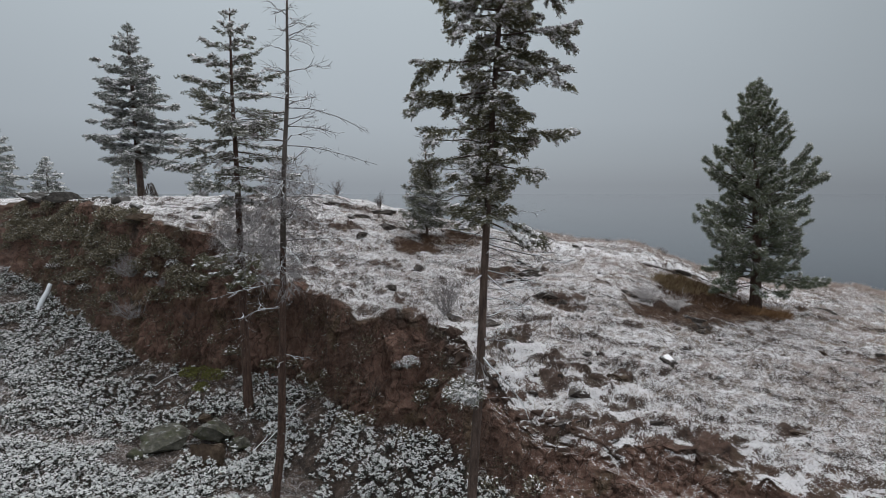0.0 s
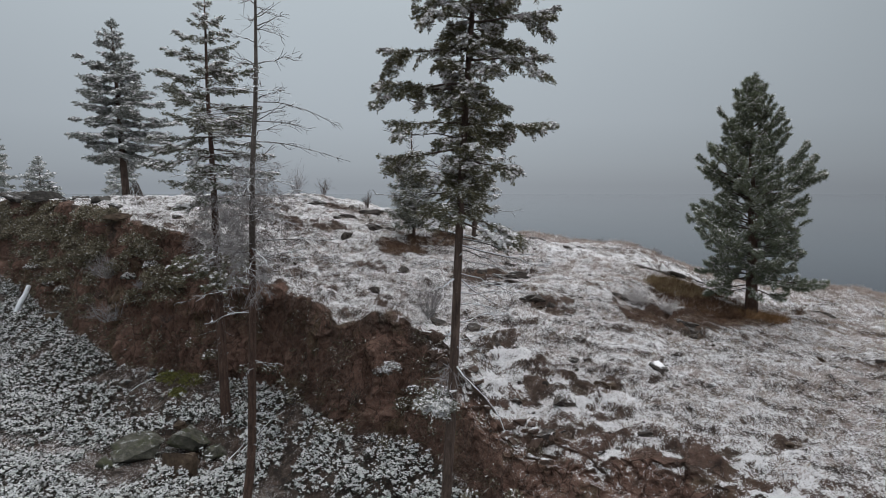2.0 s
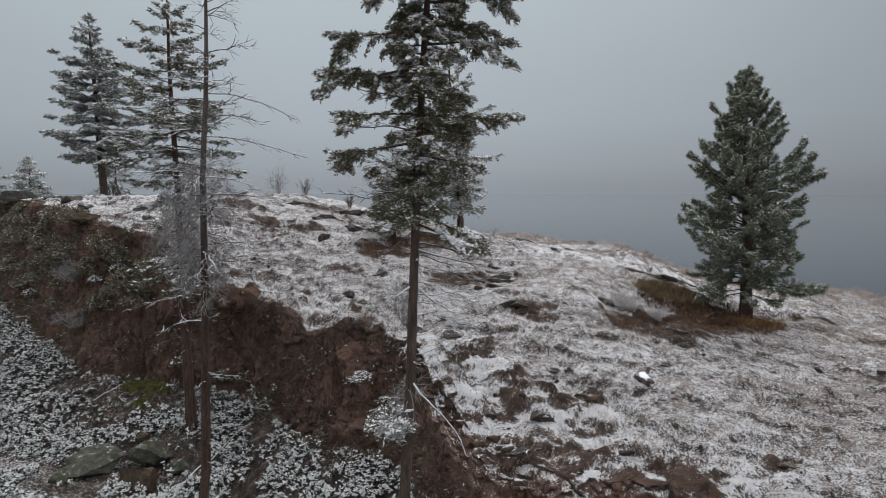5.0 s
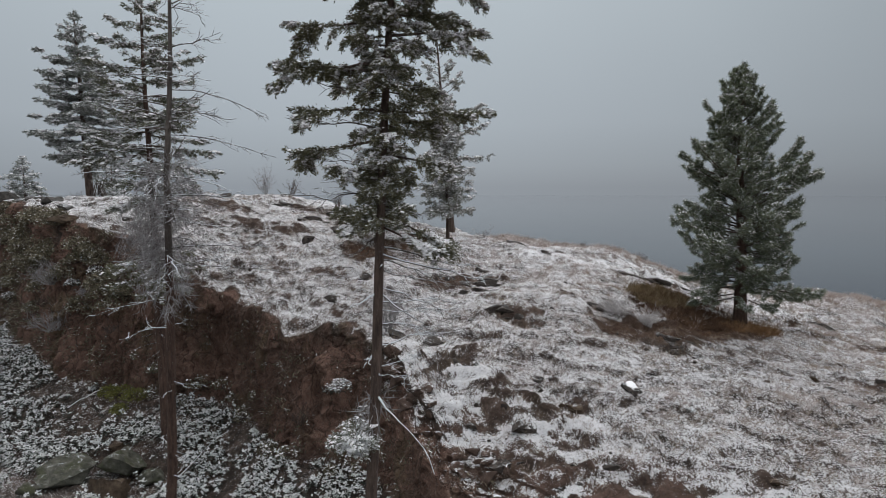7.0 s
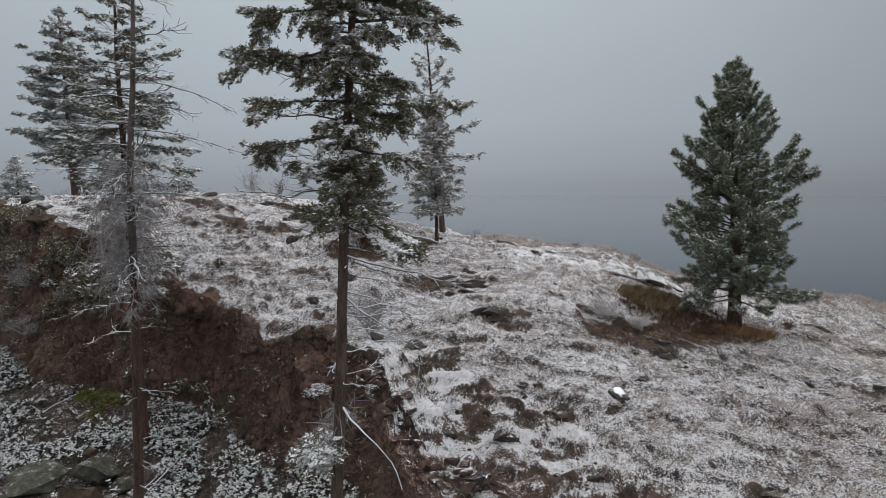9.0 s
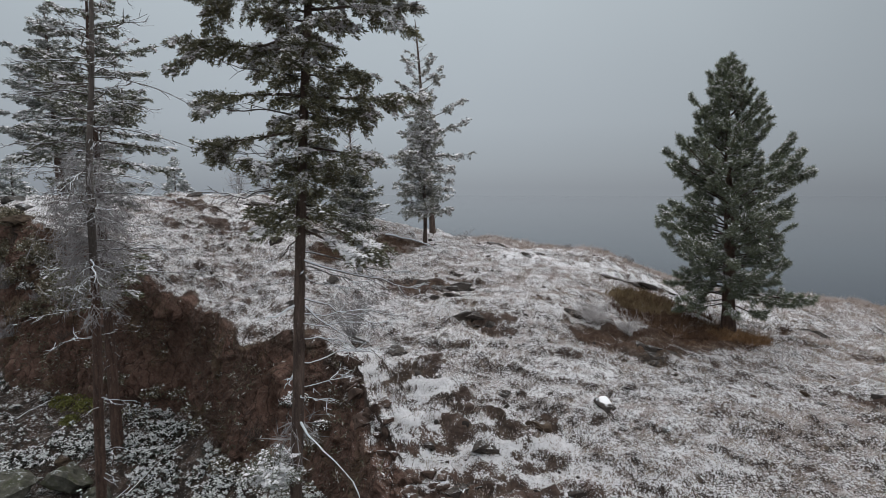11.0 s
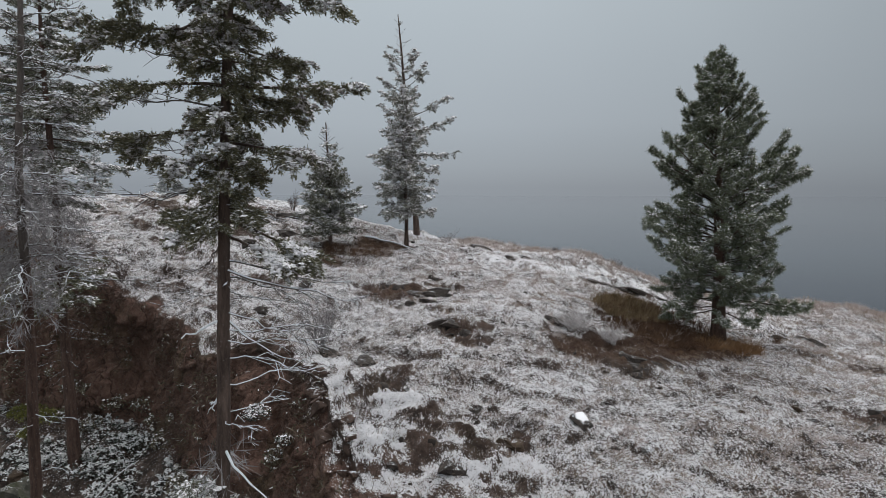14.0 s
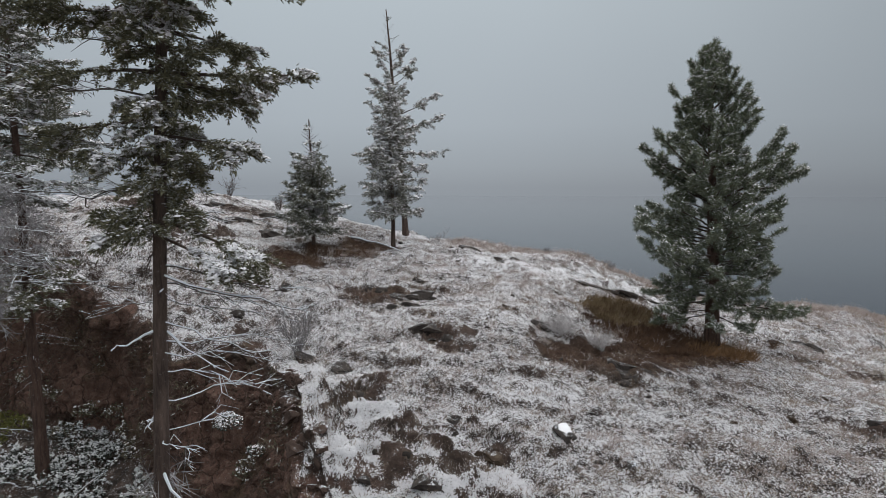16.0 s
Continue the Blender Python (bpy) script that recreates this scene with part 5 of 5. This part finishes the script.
def bench_rocks():
    for i, (x, y, sz, t, m, lab) in enumerate((
            (-13.6, 29.2, (2.8, 1.6, 1.6), 22, M_ROCK_MOSS, "large mossy boulder dusted with snow at the cliff foot"),
            (-11.7, 30.0, (2.3, 1.4, 1.4), -12, M_ROCK_MOSS, "mossy boulder beside a fallen branch"),
            (-10.3, 29.6, (1.2, 0.9, 0.7), 10, M_ROCK_MOSS, "mossy boulder beside a fallen branch"),
            (-11.4, 27.8, (1.8, 1.5, 2.0), 15, M_ROCK_RUST, "brown angular boulder among snowy shrubs"),
            (-12.6, 31.0, (1.1, 0.8, 0.7), -30, M_ROCK_RUST, "brown angular boulder among snowy shrubs"),
            (-14.8, 28.0, (1.2, 0.9, 0.6), 0, M_ROCK_MOSS, "low boulder with a patch of snow"),
            (-9.0, 28.7, (0.9, 0.7, 0.5), 40, M_ROCK_MOSS, "low boulder with a patch of snow"),
            (-26.0, 41.5, (1.6, 1.2, 0.9), 0, M_ROCK_RUST, "brown angular boulder among snowy shrubs"))):
        rock("boulder", x, y, sz, t, m, lab, 420 + i, 0.3, (8, -6), "boulders at the cliff foot")
    for i, (x, y, sz) in enumerate(((-19.4, 39.0, (1.8, 1.2, 0.8)), (-23.0, 43.5, (2.0, 1.4, 1.0)), (-30.5, 48.9, (2.8, 2.0, 1.5)), (-34.6, 51.8, (2.6, 2.0, 1.6)), (-32.6, 50.4, (1.9, 1.6, 1.1)), (-28.0, 47.6, (1.6, 1.2, 0.8)), (-26, 46.5, (1.8, 1.2, 0.8)), (-21, 41.5, (1.6, 1.2, 0.8)), (-16.0, 39.4, (1.4, 0.9, 0.5)))):
        rock("boulder", x, y, (sz[0], sz[1], sz[2] * 0.75), 15 * i, M_ROCK_CAP if i else M_ROCK_RUST, "weathered outcrop on the ridge edge, capped with snow", 440 + i, 0.45, (0, 0), "outcrops on the ridge")


slope_rocks()
bench_rocks()


# ---- grass, thicket and brush ----
def stuff(name, buf, material, label, category):
    return tagged(new(name, buf.mesh(name, material)), label, category, kind="stuff")


def grass_tufts(buf, x, y, r, blades, h, wide, lie=0.6, width=0.016):
    """Tufts of thin blades that lean down the slope."""
    n = len(x)
    z = ground_z(x, y)
    p = np.repeat(np.stack([x, y, z], -1), blades, 0)
    m = n * blades
    p = p + r.normal(0, 1, (m, 3)) * [wide, wide, 0]
    p[:, 2] = ground_z(p[:, 0], p[:, 1]) - 0.02
    size = np.repeat(r.uniform(0.6, 1.3, n), blades)
    d = unit(r.normal(0, 0.55, (m, 3)) + np.array([0.15, -lie * 0.6, 0.75]))
    leaves(buf, p, d, h * size * r.uniform(0.6, 1.3, m), width, r)


def slope_points(r, n, low=0.3, xr=(-16, 33), yr=(12, 47)):
    x, y = r.uniform(*xr, n), r.uniform(*yr, n)
    s = y - rim_y(x)
    keep = (s > low) & (y < np.interp(x, CREST_X, CREST_Y) + 0.5)
    return x[keep], y[keep]


def build_grass():
    r = rng(91)
    frosty, straw, rusty, tan, orange = Buf(), Buf(), Buf(), Buf(), Buf()
    x, y = slope_points(r, 16000)
    dens = fbm(x * 0.3, y * 0.4, 0, 3, 71)
    near_pine = ((x - 14.6) / 2.7) ** 2 + ((y - 32.8) / 2.9) ** 2 < 1
    a = (~near_pine) & (r.uniform(size=len(x)) < smooth(0.30, 0.62, dens))
    grass_tufts(frosty, x[a], y[a], r, 9, 0.15, 0.09, 0.6, 0.018)
    x, y = slope_points(r, 28000)
    dens = fbm(x * 0.25 + 9, y * 0.35, 0, 3, 72)
    near_pine = ((x - 14.6) / 2.7) ** 2 + ((y - 32.8) / 2.9) ** 2 < 1
    b = (~near_pine) & (r.uniform(size=len(x)) < smooth(0.28, 0.58, dens) * (0.5 + 0.5 * smooth(2, 12, x)))
    grass_tufts(straw, x[b], y[b], r, 8, 0.15, 0.09, 0.6, 0.018)
    # tussocks that lean down the slope
    x, y = slope_points(r, 11000)
    dens = fbm(x * 0.22 + 4, y * 0.3, 0, 3, 75)
    bare = blots(BARE, x, y, 24) + blots(DEEP, x, y, 25)
    a = (r.uniform(size=len(x)) < smooth(0.38, 0.60, dens) * (0.35 + 0.65 * smooth(1, 9, x))) & (bare < 0.3)
    half = r.uniform(size=len(x)) < 0.7
    grass_tufts(frosty, x[a & half], y[a & half], r, 26, 0.25, 0.075, 0.9, 0.013)
    grass_tufts(straw, x[a & ~half], y[a & ~half], r, 22, 0.25, 0.075, 0.9, 0.013)
    # taller straw along the skyline
    t = r.uniform(6, 33, 1500)
    yc = np.interp(t, CREST_X, CREST_Y) + r.normal(-0.8, 0.9, 1500)
    grass_tufts(straw, t[:500], yc[:500], r, 8, 0.32, 0.12, 0.2, 0.02)
    grass_tufts(frosty, t[500:], yc[500:], r, 9, 0.32, 0.12, 0.2, 0.02)
    n = 620
    ang, rad = r.uniform(0, 6.3, n), np.sqrt(r.uniform(0, 1, n))
    grass_tufts(rusty, 14.4 + 2.5 * rad * np.cos(ang), 32.8 + 2.7 * rad * np.sin(ang), r, 15, 0.33, 0.075, 0.5, 0.02)
    n = 700
    ang, rad = r.uniform(0, 6.3, n), np.sqrt(r.uniform(0, 1, n))
    grass_tufts(tan, 13.6 + 1.5 * rad * np.cos(ang), 34.2 + 1.7 * rad * np.sin(ang), r, 10, 0.36, 0.10, 0.5, 0.022)
    n = 300
    ang, rad = r.uniform(0, 6.3, n), np.sqrt(r.uniform(0, 1, n))
    grass_tufts(orange, 17.0 + 1.4 * rad * np.cos(ang), 31.5 + 0.9 * rad * np.sin(ang), r, 9, 0.34, 0.10, 0.5, 0.02)
    stuff("grass", frosty, M_STRAW_FROST, "frosted low grass tufts on the snowy slope", "grass")
    stuff("grass", straw, M_STRAW, "pale dead bunchgrass poking through snow", "grass")
    stuff("grass", orange, M_STRAW_ORANGE, "orange dead grass round the pine's foot", "grass")
    stuff("grass", tan, M_STRAW_TAN, "tan dead grass beside the pine", "grass")
    stuff("grass", rusty, M_STRAW_RUST, "rusty brown grass under the pine", "grass")


def build_thicket():
    """Low leafy shrubs on the ground below the cliff: rosettes of broad leaves, most of them carrying snow."""
    r = rng(92)
    green, snow = Buf(), Buf()
    x, y = r.uniform(-36, 7, 46000), r.uniform(12, 50, 46000)
    s = y - rim_y(x)
    w = cliff_width(x)
    dens = fbm(x * 0.45, y * 0.55, 0, 4, 73)
    boulders = ((x + 12) / 3.2) ** 2 + ((y - 29.3) / 1.8) ** 2 > 1
    seep = ((x + 14.6) / 3.0) ** 2 + ((y - 33.4) / 1.5) ** 2 > 0.6 + 0.8 * dens
    keep = (seep | (r.uniform(size=len(x)) < 0.15)) & (s < -w - 0.35) & (s > -w - 14) & (r.uniform(size=len(x)) < smooth(0.31, 0.45, dens)) & (boulders | (r.uniform(size=len(x)) < 0.12))
    x, y = x[keep], y[keep]
    n = len(x)
    # the shrubs stand in low mounds
    z = ground_z(x, y) + 0.12 + 0.55 * smooth(0.36, 0.62, dens[keep]) * fbm(x * 1.3, y * 1.3, 0, 3, 79) + r.uniform(0, 0.10, n)
    per = 9
    a = np.repeat(r.uniform(0, 6.3, n), per) + np.tile(np.arange(per) * 2.4, n) + r.normal(0, 0.2, n * per)
    lift = r.uniform(-0.4, 0.8, n * per)
    d = unit(np.stack([np.cos(a), np.sin(a), lift], -1))
    big = np.repeat(r.uniform(0.7, 1.25, n), per)
    p = np.repeat(np.stack([x, y, z], -1), per, 0) + r.normal(0, 0.02, (n * per, 3))
    up = unit(r.normal(0, 0.25, (n * per, 3)) + [0, 0, 1.0])
    leaves(green, p, d, 0.135 * big, 0.075 * big, r, up)
    under = np.repeat(np.stack([x, y, z - 0.14], -1), 7, 0) + r.normal(0, 0.10, (n * 7, 3))
    leaves(green, under, r.normal(size=under.shape) + [0, 0, 0.3], 0.14, 0.08, r)
    # snow is sparser towards +x, also standing in for the cliff's shade there
    share = np.repeat(0.10 + 0.26 * smooth(-11, -23, x), per) * (0.6 + 0.8 * np.repeat(vnoise(x * 0.8, y * 0.8, 0.0, 78), per))
    pick = r.uniform(size=n * per) < share
    k = r.uniform(0.55, 0.95, pick.sum())
    leaves(snow, p[pick] + d[pick] * 0.02 + [0, 0, 0.014], d[pick], 0.094 * big[pick] * k, 0.054 * big[pick] * k, r, up[pick])
    flakes(snow, (p + d * 0.09)[pick][::2] + [0, 0, 0.02], 0.026 * r.uniform(0.6, 1.4, len(k[::2])), r, 0.3)
    stuff("thicket", green, M_SHRUB, "low dark leafy shrubs below the cliff", "shrubs")
    stuff("thicket_snow", snow, M_SNOW, "snow lying on the leaves of low shrubs", "snow")


def brush_clump(x, y, rad, h, seed, material, label, count=500, snowy=0.12, z=None, size=0.10, name="bush"):
    r = rng(seed)
    ob = thing(name, (x, y, gz(x, y) if z is None else z), label, "bush", "bushes on the cliff")
    wood, green, snow = Buf(), Buf(), Buf()
    for i in range(14):
        d = unit(r.normal(size=3) + [0, 0, 1.0])
        tube(wood, np.stack([d * 0, d * h * 0.5 * rad + r.normal(0, 0.04, 3), d * [rad, rad, h]]) - [0, 0, 0.08], [0.02, 0.014, 0.006], 4)
    leafy_mass(green, snow, (0, 0, 0), rad, h, count, r, size, snowy)
    part("stem_cluster", wood, M_TWIG, ob)
    part("leaves", green, material, ob)
    if snow.n:
        part("snow", snow, M_SNOW, ob)


def build_brush():
    r = rng(93)
    for i in range(92):
        x = r.uniform(-39, -14.5)
        w = float(cliff_width(np.array([x]))[0])
        y = float(rim_y(np.array([x]))[0]) - w * r.uniform(0.05, 0.75)
        brush_clump(x, y, r.uniform(0.6, 1.2), r.uniform(0.5, 1.0), 600 + i, M_BRUSH, "dark brown-green bush on the cliff edge", 700, 0.0, None, 0.12)
    for i in range(26):
        x = r.uniform(-14, 6)
        w = float(cliff_width(np.array([x]))[0])
        y = float(rim_y(np.array([x]))[0]) - w * r.uniform(0.7, 1.3)
        brush_clump(x, y, r.uniform(0.3, 0.7), r.uniform(0.3, 0.6), 660 + i, M_BRUSH, "dark low bush at the cliff foot", 260, 0.15)
    for i, (x, y, q) in enumerate(((-14.1, 34.4, 0.8), (-13.2, 34.0, 0.7), (-14.9, 34.6, 0.6), (-13.7, 33.4, 0.5))):
        brush_clump(x, y, q, 0.7 * q, 680 + i, M_MOSS, "olive green mossy bush at the cliff foot", 620, 0.0, None, 0.09)
    brush_clump(-1.55, 28.3, 0.5, 0.5, 690, M_SHRUB, "small snow-covered plant growing from the cliff", 300, 0.45, 1.4, 0.08)
    brush_clump(-0.5, 27.9, 0.35, 0.3, 691, M_SHRUB, "small snow-covered plant growing from the cliff", 160, 0.4, 0.6, 0.08)
    for i, (x, y, h, sp, st, m, lab) in enumerate((
            (-10.4, 35.8, 1.5, 1.0, 16, M_TWIG, "bare brown shrub above the cliff"),
            (10.7, 31.0, 1.7, 2.3, 44, M_HOAR, "spreading bare shrub white with frost"),
            (11.9, 30.3, 1.2, 1.6, 30, M_HOAR, "spreading bare shrub white with frost"),
            (0.15, 31.3, 3.0, 2.0, 34, M_FROST_TWIG, "bare frosted shrub above the cliff"),
            (19.6, 32.6, 0.9, 0.8, 16, M_STRAW_RUST, "low rusty shrub beside the pine"),
            (-10.6, 48.9, 3.4, 1.3, 16, M_FROST_TWIG, "thin bare shrub against the sky"),
            (-8.4, 48.2, 2.0, 0.7, 12, M_TWIG, "thin bare shrub against the sky"),
            (-5.0, 47.4, 1.8, 1.0, 14, M_TWIG, "thin bare shrub against the sky"),
            (-24.6, 53.5, 1.6, 1.0, 16, M_FROST_TWIG, "frosted shrub under the ridge fir"),
            (-28.0, 54.0, 1.8, 1.2, 20, M_FROST_TWIG, "frosted shrub under the ridge fir"),
            (-20.5, 51.5, 1.5, 0.8, 12, M_FROST_TWIG, "thin bare shrub against the sky"),
            (12.0, 44.0, 0.9, 0.6, 10, M_TWIG, "thin bare shrub against the sky"),
            (5.4, 45.6, 1.5, 1.6, 9, M_FROST_TWIG, "thin bare shrub against the sky"),
            (15.0, 40.9, 0.9, 0.5, 10, M_FROST_TWIG, "thin bare shrub against the sky"),
            (-5.4, 30.0, 1.2, 1.0, 14, M_TWIG, "brown twiggy shrub at the cliff foot"),
            (-3.4, 28.6, 1.2, 1.0, 14, M_TWIG, "brown twiggy shrub at the cliff foot"),
            (-8.6, 36.6, 0.9, 0.7, 14, M_TWIG, "bare brown shrub on the cliff edge"))):
        bare_shrub("shrub", (x, y), lab, h, sp, st, 700 + i, m, group="bare shrubs")
    for i, (x, y, z, h, sp, st, m) in enumerate(((-19.6, 37.5, 4.4, 2.3, 3.2, 34, M_FROST_TWIG), (-19.2, 36.8, 1.9, 2.2, 3.2, 34, M_FROST_TWIG), (-20.4, 38.0, 3.0, 1.0, 1.2, 14, M_TWIG),
                                                 (-17.1, 36.5, 3.9, 0.9, 1.0, 14, M_FROST_TWIG), (-14.9, 35.0, 2.2, 1.0, 1.2, 14, M_TWIG), (-22.2, 39.4, 2.4, 1.0, 1.2, 14, M_TWIG))):
        bare_shrub("shrub", (x, y), "frosted bare shrub hanging on the cliff" if m == M_FROST_TWIG else "bare brown shrub hanging on the cliff", h, sp, st, 740 + i, m, group="bare shrubs", z=z)
    for i, (x, y, z, q) in enumerate(((-16.6, 36.9, 5.1, 0.5), (-29.5, 45.4, 3.8, 0.6), (-24.8, 41.4, 2.8, 0.6), (-26.8, 43.1, 3.0, 0.5), (-2.1, 29.4, 1.0, 0.5), (-18.0, 37.0, 4.4, 0.45))):
        brush_clump(x, y, q, q * 0.8, 760 + i, M_SHRUB, "small snow-covered plant growing from the cliff", 380, 0.5, z, 0.07)


def cliff_weeds():
    """Dry stalks, roots and weeds all over the earth bank."""
    r = rng(95)
    dry, green = Buf(), Buf()
    n = 5200
    x = r.uniform(-34, 5, n)
    s = -cliff_width(x) * r.uniform(-0.05, 1.1, n)
    keep = r.uniform(size=n) < smooth(0.3, 0.6, fbm(x * 0.5, s * 0.8, 0, 3, 74))
    x, s = x[keep], s[keep]
    leafy = r.uniform(size=len(x)) < 0.12 + 0.5 * smooth(-13, -18, x)
    for buf, m, wide, ln in ((dry, ~leafy, 0.02, 0.34), (green, leafy, 0.05, 0.22)):
        per = 16
        y = rim_y(x[m]) + s[m]
        p = np.repeat(np.stack([x[m], y, ground_z(x[m], y)], -1), per, 0) + r.normal(0, 0.12, (m.sum() * per, 3))
        d = unit(r.normal(0, 0.7, p.shape) + [0, -0.55, 0.25])
        leaves(buf, p, d, ln * r.uniform(0.5, 1.5, len(p)), wide, r)
    stuff("weeds", dry, M_EARTH_TWIG, "dry brown stalks and roots on the earth bank", "weeds")
    stuff("weeds", green, M_BRUSH, "low olive weeds on the earth bank", "weeds")


def brush_pile(x, y):
    """A heap of snow-covered boughs leaning together."""
    r = rng(96)
    ob = thing("brush_pile", (x, y, gz(x, y)), "heap of snow-covered boughs leaning together under the fir", "brush pile")
    for i in range(46):
        a = i * 2.4
        q = r.uniform(0.7, 1.5)
        b = Buf()
        foot_at = np.array([math.cos(a) * q, math.sin(a) * q * 0.7, -0.1])
        tip = np.array([r.normal(0, 0.15), r.normal(0, 0.1), r.uniform(1.0, 1.9)])
        mid = (foot_at + tip) / 2 + [0, 0, -0.15]
        tube(b, np.stack([foot_at, mid, tip]), [0.05, 0.045, 0.03], 5)
        part("bough", b, M_SNOWY_WOOD if i % 3 else M_DEAD, ob)


def fallen(name, a, b, r0, label, material, seed, twigs=3):
    r = rng(seed)
    za, zb = gz(*a[:2]) + a[2], gz(*b[:2]) + b[2]
    ob = thing(name, (a[0], a[1], za), label, "branch")
    t = np.linspace(0, 1, 7)[:, None]
    d = np.array([b[0] - a[0], b[1] - a[1], zb - za])
    pts = t * d + np.sin(t * 3.1) * [0, 0, 0.10 * np.linalg.norm(d) * 0.4] + np.cumsum(r.normal(0, 0.02, (7, 3)), 0)
    buf = Buf()
    if twigs:
        snowy_limb(buf, pts, r0, twigs, r, 0.5)
    else:
        tube(buf, pts, np.linspace(r0, r0 * 0.8, 7), 8)
    part("wood", buf, material, ob, flat=False)


build_grass()
build_thicket()
build_brush()
cliff_weeds()
brush_pile(-26.0, 54.0)
fallen("log", (-29.4, 43.2, 0.05), (-29.1, 44.3, 1.3), 0.19, "pale snow-covered log leaning on the bank", M_SNOWY_LOG, 801, 0)
fallen("fallen_branch", (-9.6, 27.6, 0.15), (-9.0, 29.6, 0.5), 0.06, "bare pale branch lying among boulders", M_SNOWY_WOOD, 802)
fallen("fallen_branch", (-8.9, 29.2, 0.5), (-6.9, 30.4, 0.9), 0.05, "bare pale branch lying among boulders", M_SNOWY_WOOD, 803)
fallen("fallen_branch", (-16.4, 33.5, 0.2), (-15.4, 34.4, 0.5), 0.05, "bare pale branch at the cliff foot", M_SNOWY_WOOD, 804)
fallen("log", (0.6, 42.2, 0.2), (3.6, 40.4, 0.15), 0.09, "thin snow-covered log lying on rusty ground", M_SNOWY_LOG, 805, 2)
